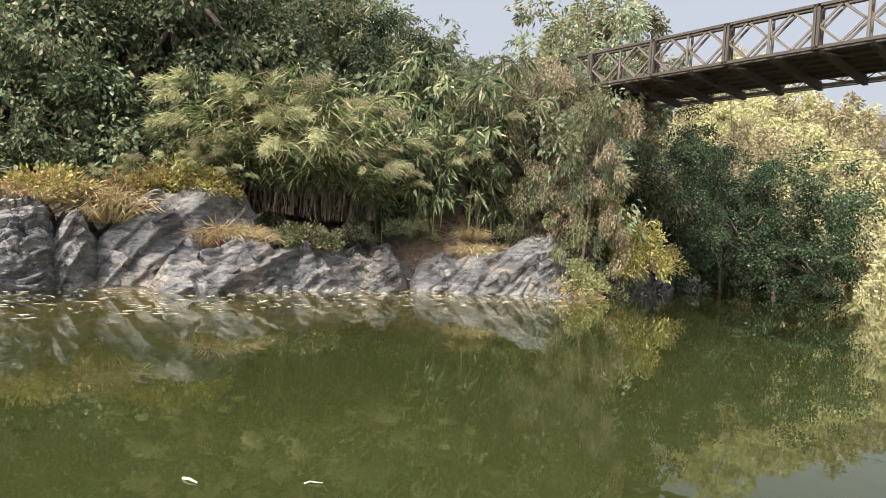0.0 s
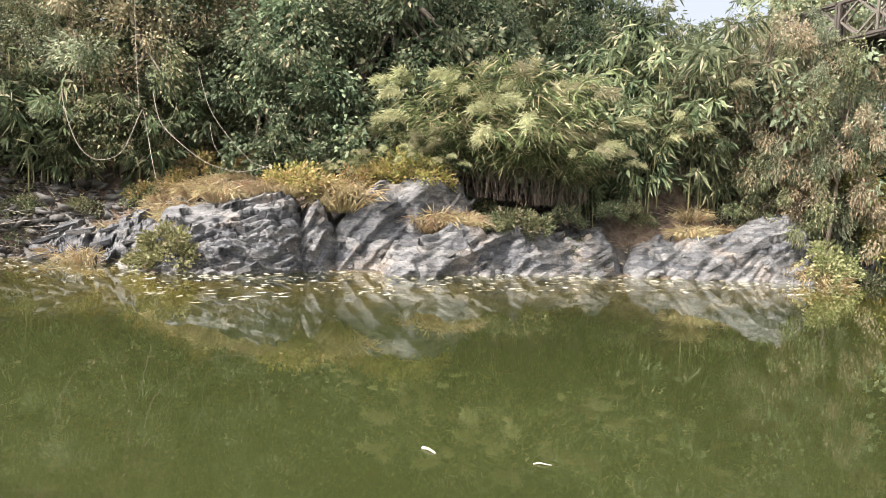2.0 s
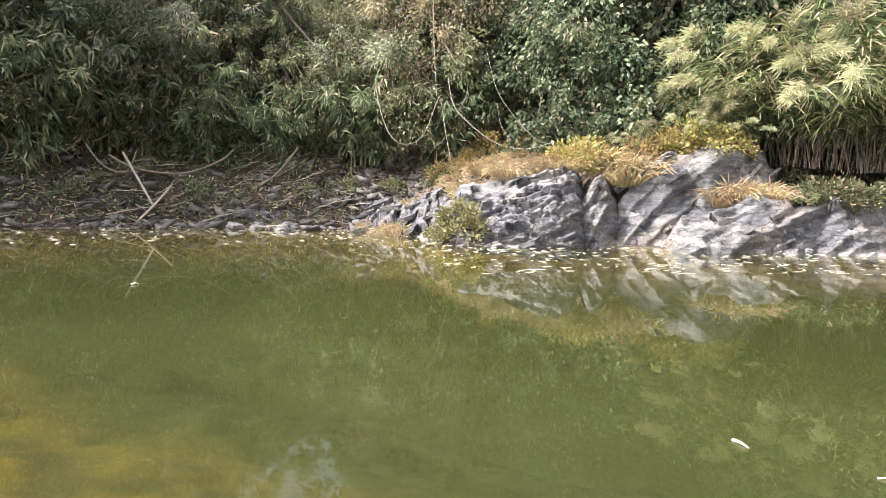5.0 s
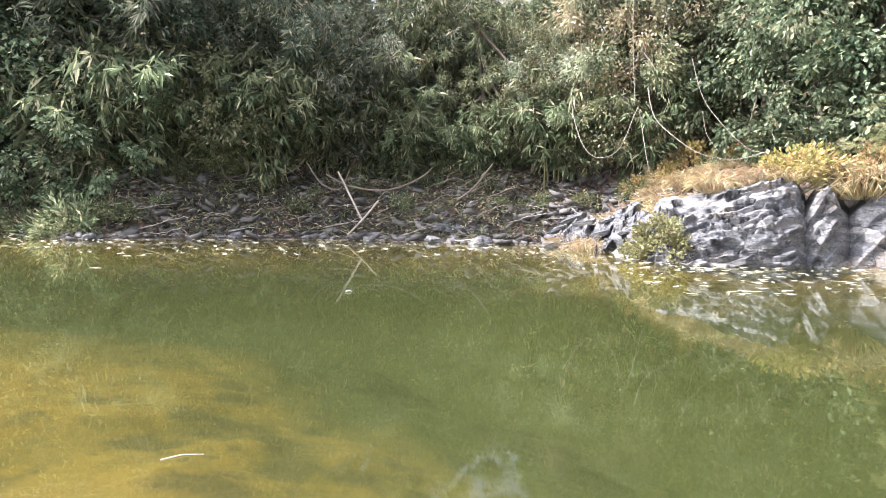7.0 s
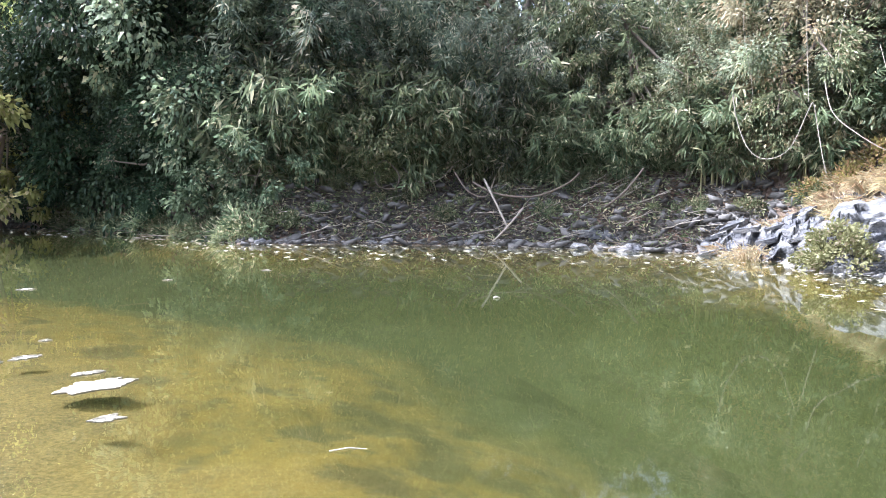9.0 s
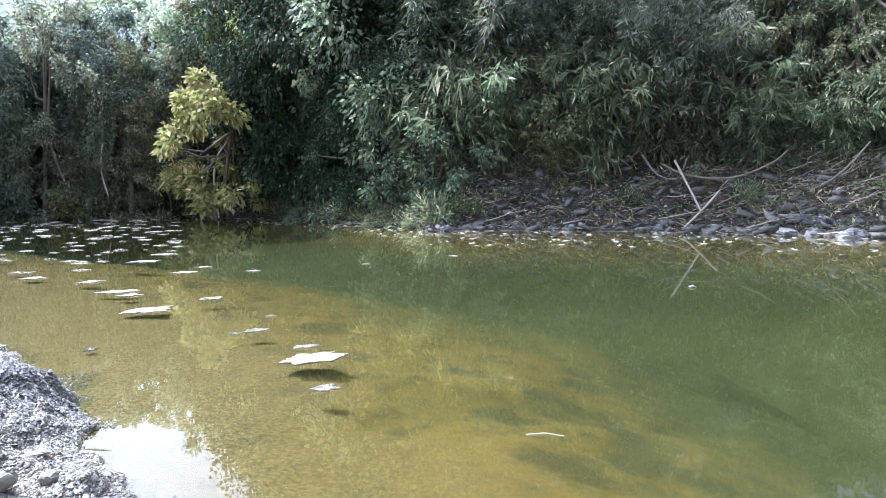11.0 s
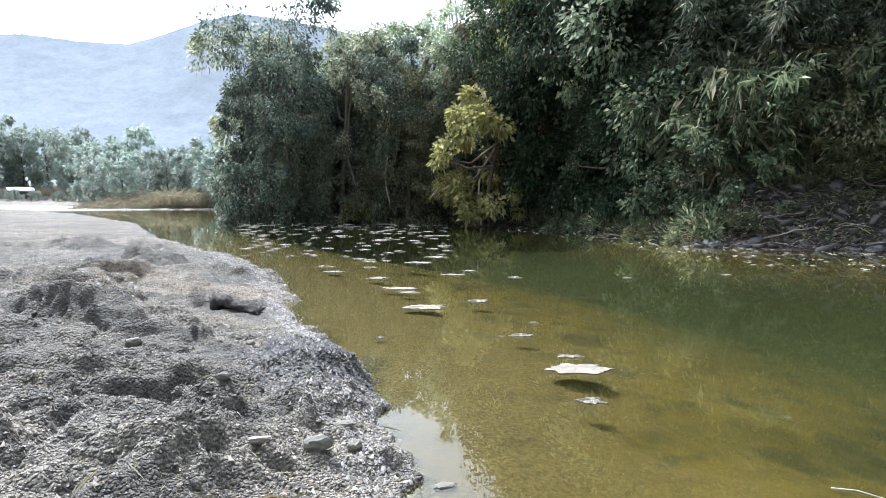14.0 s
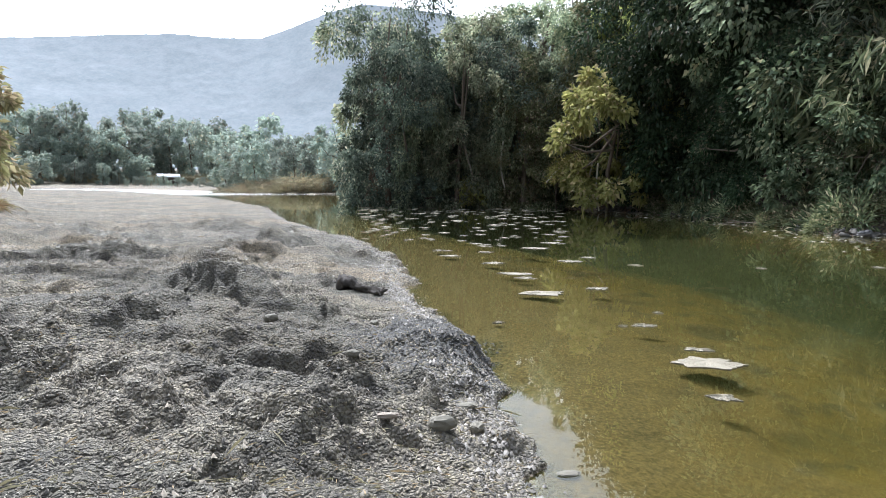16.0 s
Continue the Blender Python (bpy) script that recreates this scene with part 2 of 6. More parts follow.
def water_mat():
    m = Mat("river_water", 0.02)
    pos = m.n("NewGeometry").outputs["Position"]
    mp = m.n("Mapping")
    mp.inputs["Scale"].default_value = (1.0, 1.0, 1.0)
    m.l(pos, mp.inputs["Vector"])
    w1 = m.noise(2.2, 3.0, 0.55, vec=mp.outputs[0])
    w2 = m.noise(0.25, 2.0, 0.5, vec=pos)
    hgt = m.math("MULTIPLY", w1, m.math("ADD", 0.25, w2))
    bp = m.n("Bump", Strength=0.022, Distance=0.05)
    m.l(hgt, bp.inputs["Height"])
    sep = m.n("SeparateXYZ")
    m.l(pos, sep.inputs[0])
    riffle = m.n("MapRange")             # fast broken water down the valley
    riffle.inputs["From Min"].default_value, riffle.inputs["From Max"].default_value = -56.0, -76.0
    riffle.inputs["To Min"].default_value, riffle.inputs["To Max"].default_value = 0.008, 0.17
    m.l(sep.outputs[1], riffle.inputs["Value"])
    gl = m.n("BsdfGlossy", Roughness=0.008)
    m.l(bp.outputs[0], gl.inputs["Normal"])
    m.l(riffle.outputs[0], gl.inputs["Roughness"])
    gl.inputs["Color"].default_value = (0.95, 0.97, 0.95, 1)
    tr = m.n("BsdfTransparent")
    tr.inputs["Color"].default_value = (0.86, 0.86, 0.62, 1)
    df = m.n("BsdfDiffuse")
    df.inputs["Color"].default_value = (0.031, 0.036, 0.0105, 1)
    murk = m.n("MixShader", Fac=0.22)
    m.l(tr.outputs[0], murk.inputs[1])
    m.l(df.outputs[0], murk.inputs[2])
    fr = m.n("Fresnel", IOR=1.33)
    m.l(bp.outputs[0], fr.inputs["Normal"])
    mx = m.n("MixShader")
    m.l(fr.outputs[0], mx.inputs[0])
    m.l(murk.outputs[0], mx.inputs[1])
    m.l(gl.outputs[0], mx.inputs[2])
    m.l(mx.outputs[0], m.out.inputs[0])
    return m.m


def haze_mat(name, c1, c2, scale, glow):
    """Far hills, plain backdrop: the haze of much air is in their colour and glow."""
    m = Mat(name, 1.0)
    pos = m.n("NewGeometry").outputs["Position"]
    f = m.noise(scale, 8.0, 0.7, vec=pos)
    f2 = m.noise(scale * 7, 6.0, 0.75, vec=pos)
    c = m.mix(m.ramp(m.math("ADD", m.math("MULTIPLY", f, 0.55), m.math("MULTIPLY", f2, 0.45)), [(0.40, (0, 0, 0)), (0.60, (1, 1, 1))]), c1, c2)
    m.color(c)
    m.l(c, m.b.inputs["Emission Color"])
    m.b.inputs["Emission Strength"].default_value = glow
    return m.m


M_GROUND, M_ROCK, M_WATER = ground_mat(), rock_mat(), water_mat()
M_BARK = plain("bark", (0.09, 0.07, 0.05), (0.19, 0.15, 0.11), 9.0, 0.9, 0.6)
M_PALE = plain("bleached_wood", (0.20, 0.165, 0.12), (0.38, 0.33, 0.26), 14.0, 0.85, 0.5)
M_CULM = plain("bamboo_culm", (0.13, 0.13, 0.05), (0.24, 0.21, 0.10), 5.0, 0.5, 0.1)
M_BROAD = leaf_mat("broad_leaves", (0.034, 0.056, 0.028), (0.255, 0.29, 0.165), (0.40, 0.36, 0.22), 0.06)
# darker copy of M_BROAD: a deep green, and shade under and between crowns
M_DARK = leaf_mat("shade_dark_leaves", (0.014, 0.028, 0.014), (0.075, 0.105, 0.05), (0.18, 0.16, 0.10), 0.04, 0.25)
M_BAMBOO = leaf_mat("bamboo_leaves", (0.047, 0.074, 0.036), (0.285, 0.31, 0.165), (0.46, 0.42, 0.26), 0.10, 0.42)
# M_BAMBOO's green greyed for the veil of haze over the bend
M_GREYBAMBOO = leaf_mat("haze_grey_bamboo_leaves", (0.045, 0.068, 0.044), (0.29, 0.32, 0.215), (0.46, 0.42, 0.29), 0.12, 0.45)
M_REED = leaf_mat("reed_blades", (0.07, 0.095, 0.035), (0.25, 0.275, 0.12), (0.44, 0.38, 0.22), 0.20)
M_PLUME = leaf_mat("reed_plumes", (0.32, 0.32, 0.17), (0.52, 0.50, 0.30), (0.48, 0.42, 0.26), 0.2)
M_YELLOW = leaf_mat("yellowing_leaves", (0.17, 0.16, 0.05), (0.43, 0.37, 0.12), (0.44, 0.31, 0.15), 0.36)
M_OLIVE = leaf_mat("olive_leaves", (0.07, 0.085, 0.04), (0.27, 0.275, 0.14), (0.38, 0.32, 0.20), 0.13)
M_DRY = leaf_mat("dry_leaves", (0.16, 0.135, 0.08), (0.42, 0.375, 0.24), (0.34, 0.25, 0.15), 0.25, 0.3)
M_STRAW = leaf_mat("dry_grass", (0.32, 0.25, 0.135), (0.52, 0.44, 0.27), (0.42, 0.28, 0.15), 0.25, 0.3)
M_LIME = leaf_mat("lime_leaves", (0.22, 0.24, 0.07), (0.50, 0.48, 0.18), (0.50, 0.44, 0.22), 0.14, 0.5)
M_DEEP = leaf_mat("deep_green_leaves", (0.045, 0.066, 0.05), (0.26, 0.30, 0.22), (0.38, 0.37, 0.26), 0.05, 0.5)
M_LIMEBUSH = leaf_mat("lime_bush_leaves", (0.17, 0.17, 0.05), (0.46, 0.43, 0.14), (0.46, 0.36, 0.17), 0.22, 0.4)
M_PALEGREEN = leaf_mat("pale_green_leaves", (0.15, 0.16, 0.06), (0.34, 0.34, 0.16), (0.36, 0.32, 0.18), 0.15)
M_GRAVEL = island_mat("gravel_stones", [(0.0, (0.11, 0.10, 0.072)), (0.45, (0.215, 0.197, 0.14)), (0.85, (0.30, 0.275, 0.20)), (1.0, (0.42, 0.39, 0.30))])
# the pale stops carry the white sheen of wet stones
M_WETGRAVEL = island_mat("wet_gravel", [(0.0, (0.10, 0.09, 0.072)), (0.5, (0.24, 0.215, 0.172)), (1.0, (0.46, 0.42, 0.35))], 0.6)
# brown litter, its tone lowered for the shade it lies in
M_LITTER = leaf_mat("dark_litter", (0.05, 0.043, 0.034), (0.20, 0.165, 0.12), (0.36, 0.30, 0.20), 0.14, 0.2)
M_SLATE = island_mat("slate_chips", [(0.0, (0.032, 0.031, 0.027)), (0.5, (0.07, 0.067, 0.056)), (0.9, (0.13, 0.124, 0.104)), (1.0, (0.24, 0.228, 0.19))])
M_CLOD = island_mat("mud_clods", [(0.0, (0.08, 0.072, 0.06)), (0.5, (0.22, 0.20, 0.16)), (1.0, (0.40, 0.345, 0.26))], 0.95)
M_FLECK = island_mat("floating_leaf", [(0.0, (0.28, 0.24, 0.12)), (0.5, (0.42, 0.38, 0.25)), (1.0, (0.64, 0.61, 0.50))])
M_FLOAT = plain("white_driftwood", (0.30, 0.265, 0.20), (0.60, 0.55, 0.44), 22.0, 0.85, 0.6)
M_LOG = plain("rotten_wood", (0.025, 0.022, 0.018), (0.14, 0.12, 0.095), 16.0, 0.9, 0.9, 0.02)
# brownish rock, toned darker than the outcrops for the shaded bank
M_BANKROCK = plain("dark_bank_rock", (0.04, 0.037, 0.032), (0.17, 0.155, 0.13), 7.0, 0.85, 0.5)
M_ROOF = plain("white_roof_sheet", (0.62, 0.63, 0.64), (0.78, 0.78, 0.78), 2.0, 0.5, 0.1)
# pale creeper green, made lighter still for haze over the trees
M_TALLPALE = leaf_mat("haze_pale_creeper_leaves", (0.12, 0.15, 0.095), (0.48, 0.515, 0.33), (0.52, 0.49, 0.32), 0.10, 0.68)
# the paling of distance haze is put into the leaf colour
M_FAR = leaf_mat("haze_paled_leaves", (0.25, 0.30, 0.25), (0.38, 0.43, 0.35), (0.42, 0.40, 0.30), 0.1, 0.45)
M_HILLB = leaf_mat("hillside_leaves", (0.24, 0.23, 0.11), (0.48, 0.45, 0.25), (0.52, 0.44, 0.27), 0.3, 0.35)
M_STEEL = plain("weathered_steel", (0.06, 0.05, 0.038), (0.17, 0.145, 0.11), 4.0, 0.7, 0.2, 0.01, 0.1)
M_DARKSTEEL = plain("dark_rusty_steel", (0.035, 0.029, 0.023), (0.095, 0.078, 0.06), 3.0, 0.85, 0.3, 0.01, 0.1)
M_PLANK = plain("old_deck_planks", (0.05, 0.04, 0.03), (0.11, 0.09, 0.07), 6.0, 0.9, 0.4, 0.01)
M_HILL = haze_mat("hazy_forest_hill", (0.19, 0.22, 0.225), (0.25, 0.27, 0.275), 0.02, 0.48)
M_FOAM = plain("bleached_algae", (0.15, 0.13, 0.085), (0.40, 0.36, 0.265), 24.0, 0.9, 0.9)
M_FARGRASS = leaf_mat("far_dry_grass", (0.27, 0.245, 0.15), (0.44, 0.40, 0.27), (0.40, 0.32, 0.20), 0.2, 0.3)


# ---- numeric noise for shapes ----
def hash3(i, j, k, seed=0):
    h = (i.astype(np.int64) * 374761393 + j.astype(np.int64) * 668265263 + k.astype(np.int64) * 2147483647 + seed * 974711) & 0xFFFFFFFF
    h = ((h ^ (h >> 13)) * 1274126177) & 0xFFFFFFFF
    return ((h ^ (h >> 16)) & 0xFFFF) / 65535.0


def vnoise(x, y, z, seed=0):
    xi, yi, zi = np.floor(x), np.floor(y), np.floor(z)
    fx, fy, fz = x - xi, y - yi, z - zi
    fx, fy, fz = (f * f * (3 - 2 * f) for f in (fx, fy, fz))
    r = 0
    for a in (0, 1):
        for b in (0, 1):
            for c in (0, 1):
                r = r + hash3(xi + a, yi + b, zi + c, seed) * (fx if a else 1 - fx) * (fy if b else 1 - fy) * (fz if c else 1 - fz)
    return r


def fbm(x, y, z, octaves=4, seed=0, gain=0.5):
    v, amp, tot = 0, 1.0, 0
    for o in range(octaves):
        v = v + amp * vnoise(x * 2 ** o, y * 2 ** o, z * 2 ** o, seed + o)
        tot += amp
        amp *= gain
    return v / tot


def smooth(a, b, x):
    t = np.clip((x - a) / (b - a), 0, 1)
    return t * t * (3 - 2 * t)


# ---- plan of the river ----
FAR = np.array([(120, 110), (78, 84), (52, 71), (33, 58), (19, 46), (12, 36), (5.2, 26.3), (-1.7, 23.6), (-5.5, 20.6), (-8, 18.2), (-10.4, 17.6), (-10.8, 15.4), (-12.6, 13.4), (-14.6, 14.6), (-18.2, 15.6), (-20.6, 12.6), (-23.4, 8.6),
                (-24.9, 3.5), (-25.2, -0.8), (-29, -2.8), (-36, -8.3), (-42, -18), (-46, -28), (-54, -42), (-58, -52), (-78, -92), (-84, -150)], float)
NEAR = np.array([(90, 60), (40, 22), (14, 5), (4, 1.7), (0.6, 0.75), (-1.4, -0.35), (-3.2, -1.8), (-4.45, -2.75), (-5.9, -4.2), (-7.6, -5.8), (-10.2, -8.2), (-13, -11.8), (-17.6, -19.2), (-27, -31), (-44, -60), (-60, -110), (-66, -150)], float)
RIVER = np.vstack([FAR, NEAR[::-1]])


CHANNEL = np.array([(-56, -48), (-62, -62), (-66, -85), (-70, -110), (-62, -140), (-50, -165)], float)
CHANNEL2 = np.array([(-44, -60), (-40, -64), (-36, -62), (-30, -66)], float)


def seg_dist(x, y, line):
    best = np.full(x.shape, 1e9)
    for (ax, ay), (bx, by) in zip(line[:-1], line[1:]):
        dx, dy = bx - ax, by - ay
        t = np.clip(((x - ax) * dx + (y - ay) * dy) / (dx * dx + dy * dy), 0, 1)
        best = np.minimum(best, np.hypot(x - ax - t * dx, y - ay - t * dy))
    return best


def inside(x, y, poly):
    res = np.zeros(x.shape, bool)
    for (ax, ay), (bx, by) in zip(poly, np.roll(poly, -1, 0)):
        c = ((ay > y) != (by > y)) & (x < (bx - ax) * (y - ay) / (by - ay + 1e-12) + ax)
        res ^= c
    return res


def azimuth(x, y):
    """Degrees to the left of +y."""
    return np.degrees(np.arctan2(-x, y))


def height(x, y):
    """Ground level and the share of overgrown bank."""
    x, y = np.asarray(x, float), np.asarray(y, float)
    wx = (fbm(x * 0.9, y * 0.9, x * 0 + 5.5, 3, 51) - 0.5) * 0.7 + (fbm(x * 4, y * 4, x * 0 + 2.5, 2, 53) - 0.5) * 0.14
    wy = (fbm(x * 0.9, y * 0.9, x * 0 + 9.5, 3, 52) - 0.5) * 0.7 + (fbm(x * 4, y * 4, x * 0 + 7.5, 2, 54) - 0.5) * 0.14
    near_w = (fbm(x * 2.3, y * 2.3, x * 0 + 1.5, 3, 57) - 0.5) * 0.75 * smooth(30, 12, np.hypot(x, y)) * smooth(95, 110, azimuth(x, y))
    x, y = x + wx + near_w * 0.7, y + wy - near_w * 0.7
    df, dn, wet = seg_dist(x, y, FAR), seg_dist(x, y, NEAR), inside(x, y, RIVER)
    az = azimuth(x, y)
    wob = fbm(x * 0.5, y * 0.5, x * 0, 4, 3) - 0.5
    slope_n = 0.05 + 0.17 * smooth(9.0, -3.5, -0.75 * x - 0.66 * y + 3.0 * wob)
    bumps = np.maximum(fbm(x * 1.1, y * 1.1, x * 0, 3, 11) - 0.57, -0.02) * 0.22
    depth = np.minimum(np.minimum(dn * slope_n + 0.014 * np.maximum(dn - 1.5, 0) ** 2, 1.9), np.minimum(df * 0.3, 1.9))
    bed = -depth + bumps * np.clip(depth * 3, 0, 1)
    flat = smooth(124, 131, az)
    rise = 0.06 + 8.6 * (1 - np.exp(-np.maximum(df - 0.5, 0) / 11.0)) + wob * np.clip(df * 0.35, 0, 1.6)
    rise = rise + 1.7 * smooth(1.2, 4.5, df) * smooth(7, 2, az) * smooth(-16, -11, az)
    rise = rise + smooth(-15, -24, az) * np.clip(df - 3, 0, 70) * 0.58
    low = 0.16 + 0.004 * df + wob * 0.2 + 7 * smooth(205, 300, np.hypot(x, y))
    farb = rise * (1 - flat) + low * flat
    d2 = np.hypot(x, y)
    mound = fbm(x * 0.75 + 3, y * 0.75, x * 0, 5, 21, 0.55)
    nearb = 0.03 + np.clip(dn * 0.10, 0, 0.30) * smooth(34, 10, d2) + 0.10 * smooth(6, 20, d2) + np.clip(dn * 0.5, 0, 1) * (np.abs(mound - 0.5) * 0.7 + (mound - 0.45) * 0.4) * smooth(34, 8, d2) + 0.22 * wob * np.clip(dn * 0.3, 0, 1)
    nearb = nearb + 7 * smooth(205, 300, d2) * smooth(110, 130, az) + smooth(154, 163, az) * np.clip(dn - 4, 0, 30) * 0.09
    clod = fbm(x * 2.1 + 7, y * 2.1, x * 0, 4, 41)
    lump = fbm(x * 6.5, y * 6.5, x * 0, 3, 45)
    rough = np.clip(dn * 2, 0, 1) * smooth(40, 12, d2) * (0.35 + 0.65 * smooth(0.42, 0.56, fbm(x * 0.6, y * 0.6, x * 0 + 3, 3, 47)))
    nearb = nearb + rough * (smooth(0.47, 0.60, clod) * 0.075 + smooth(0.60, 0.67, clod) * 0.04 + smooth(0.45, 0.60, lump) * 0.035 + (fbm(x * 13, y * 13, x * 0, 2, 49) - 0.5) * 0.035 + (vnoise(x * 19, y * 19, x * 0, 44) - 0.5) * 0.016 - 0.04)
    nearb = nearb - (nearb - 0.10) * 0.85 * np.exp(-((x + 6.25) ** 2 + (y + 5.65) ** 2) / 0.8)
    gx, gy = x + 4.75, y + 3.55
    nearb = nearb + 0.35 * np.exp(-((gx * 0.8 + gy * 0.6) ** 2 / 0.55 + (gx * -0.6 + gy * 0.8) ** 2 / 0.28)) * np.clip(dn * 2, 0, 1)
    for cx, cy, hh, ww in ((-3.5, -4.9, 0.16, 0.5), (-3.0, -3.2, 0.12, 0.25), (-5.3, -6.3, 0.14, 0.7), (-2.2, -3.9, 0.12, 0.4)):
        nearb = nearb + hh * np.exp(-((x - cx) ** 2 + (y - cy) ** 2) / ww) * (0.6 + 0.8 * fbm(x * 5, y * 5, x * 0, 2, 61))
    chan = np.minimum(seg_dist(x, y, CHANNEL), seg_dist(x, y, CHANNEL2) + 1.0)
    cut = smooth(4.5, 2.0, chan)
    ragged = 16 * wob
    pool = smooth(141.5, 139, az + ragged * 0.2) * smooth(126, 129, az) * smooth(72, 78, d2 + ragged) * smooth(104, 98, d2 + ragged)
    reach = smooth(145.5, 147, az + ragged * 0.2) * smooth(157, 155, az) * smooth(134, 138, d2 + ragged) * smooth(154, 150, d2 + ragged)
    cut = np.maximum(cut, np.maximum(pool, reach))
    nearb, farb = nearb * (1 - cut) - 0.12 * cut, farb * (1 - cut * flat) - 0.12 * cut * flat
    h = np.where(wet, bed, np.where(df < dn, farb, nearb))
    return h, np.where(wet | (df >= dn), 0.0, (1 - flat))


def hz(x, y):
    return float(height(np.array([x]), np.array([y]))[0][0])


def polar(az, d):
    return -d * math.sin(radians(az)), d * math.cos(radians(az))


# ---- mesh helpers ----
def mesh_from(name, verts, faces_n, faces, material, smooth_faces=False):
    """A mesh from arrays: verts (n, 3), all faces with faces_n corners, given as one flat index array."""
    me = bpy.data.meshes.new(name)
    verts, faces = np.asarray(verts, np.float32), np.asarray(faces, np.int32).ravel()
    nf = len(faces) // faces_n
    me.vertices.add(len(verts))
    me.vertices.foreach_set("co", verts.ravel())
    me.loops.add(len(faces))
    me.loops.foreach_set("vertex_index", faces)
    me.polygons.add(nf)
    me.polygons.foreach_set("loop_start", np.arange(nf, dtype=np.int32) * faces_n)
    me.polygons.foreach_set("loop_total", np.full(nf, faces_n, np.int32))
    if smooth_faces:
        me.polygons.foreach_set("use_smooth", np.ones(nf, bool))
    me.update(calc_edges=True)
    me.materials.append(material)
    return me


def grid_faces(nu, nv):
    i = np.arange((nu - 1) * (nv - 1))
    a = (i // (nv - 1)) * nv + i % (nv - 1)
    return np.stack([a, a + nv, a + nv + 1, a + 1], 1)


def part(name, me, parent, label=""):
    ob = new(name, me)
    ob.parent = parent
    return tagged(ob, label)


def empty(name, m, label, category, group="", kind=""):
    ob = new(name)
    ob.matrix_basis = m
    return tagged(ob, label, category, group, kind)


def bm_mesh(name, bm, material):
    me = bpy.data.meshes.new(name)
    bm.to_mesh(me)
    bm.free()
    me.materials.append(material)
    return me


def tube(path, radii, sides=6):
    """Verts and quads of a tapering tube along a path."""
    path, radii = np.asarray(path, float), np.asarray(radii, float)
    tan = np.gradient(path, axis=0)
    tan /= np.linalg.norm(tan, axis=1)[:, None] + 1e-9
    ref = np.where(np.abs(tan[:, 2:3]) < 0.9, np.array([[0, 0, 1.0]]), np.array([[1.0, 0, 0]]))
    u = np.cross(tan, ref)
    u /= np.linalg.norm(u, axis=1)[:, None] + 1e-9
    v = np.cross(tan, u)
    a = np.linspace(0, 2 * math.pi, sides, endpoint=False)
    ring = path[:, None] + radii[:, None, None] * (np.cos(a)[None, :, None] * u[:, None] + np.sin(a)[None, :, None] * v[:, None])
    n = len(path)
    f = [(i * sides + k, i * sides + (k + 1) % sides, (i + 1) * sides + (k + 1) % sides, (i + 1) * sides + k) for i in range(n - 1) for k in range(sides)]
    return ring.reshape(-1, 3), np.array(f)


def tubes(name, items, material, sides=5):
    vs, fs, off = [], [], 0
    for path, radii in items:
        v, f = tube(path, radii, sides)
        vs.append(v)
        fs.append(f + off)
        off += len(v)
    return mesh_from(name, np.vstack(vs), 4, np.vstack(fs), material, True)


def leaves(name, pos, along, length, width, material, rng, fold=0.25):
    """Many separate leaves: a folded kite each, from its base along its axis."""
    n = len(pos)
    along = along / (np.linalg.norm(along, axis=1)[:, None] + 1e-9)
    side = np.cross(along, rng.normal(size=(n, 3)))
    side /= np.linalg.norm(side, axis=1)[:, None] + 1e-9
    up = np.cross(side, along)
    ln = (np.asarray(length) * rng.uniform(0.65, 1.25, n))[:, None]
    wd = (np.asarray(width) * rng.uniform(0.75, 1.2, n))[:, None]
    mid = pos + along * ln * 0.45
    v = np.stack([pos, mid + side * wd / 2 + up * wd * fold, pos + along * ln + np.array([0, 0, -0.12]) * ln, mid - side * wd / 2 + up * wd * fold], 1)
    idx = np.arange(n)[:, None] * 4
    f = np.concatenate([idx + [0, 1, 2], idx + [0, 2, 3]], 1).reshape(-1, 3)
    return mesh_from(name, v.reshape(-1, 3), 3, f, material)


def unit(rng, n):
    v = rng.normal(size=(n, 3))
    return v / np.linalg.norm(v, axis=1)[:, None]


# ---- kinds of plants (each prototype is about one unit of metres as noted; copies are scaled) ----
PROTO = {}


def plant(kind, x, y, s=1.0, rz=None, z=None, tall=1.0, sink=0.1):
    """Place a plant of that kind; the first one is the built prototype, the rest are copies."""
    pool = PROTO[kind]
    i = pool["n"] % len(pool["obs"])
    pool["n"] += 1
    ob, used = pool["obs"][i]
    rz = random.uniform(0, 360) if rz is None else rz
    z = hz(x, y) - sink if z is None else z
    m = Matrix.LocRotScale((x, y, z), Euler((radians(random.uniform(-5, 5)), radians(random.uniform(-5, 5)), radians(rz))), (s, s, s * tall))
    if not used:
        ob.matrix_basis = m
        pool["obs"][i] = (ob, True)
        return ob
    return copy_thing(ob, m_fix(m, ob))


def m_fix(m, ob):
    """copy_thing multiplies the original's scale in: take it out again."""
    return m @ Matrix.Diagonal((1 / ob.scale[0], 1 / ob.scale[1], 1 / ob.scale[2], 1))


def proto(kind, name, label, category, group, builders):
    obs = []
    for b in builders:
        root = empty(name, Matrix(), label, category, group)
        b(root)
        obs.append((root, False))
    PROTO[kind] = {"obs": obs, "n": 0}


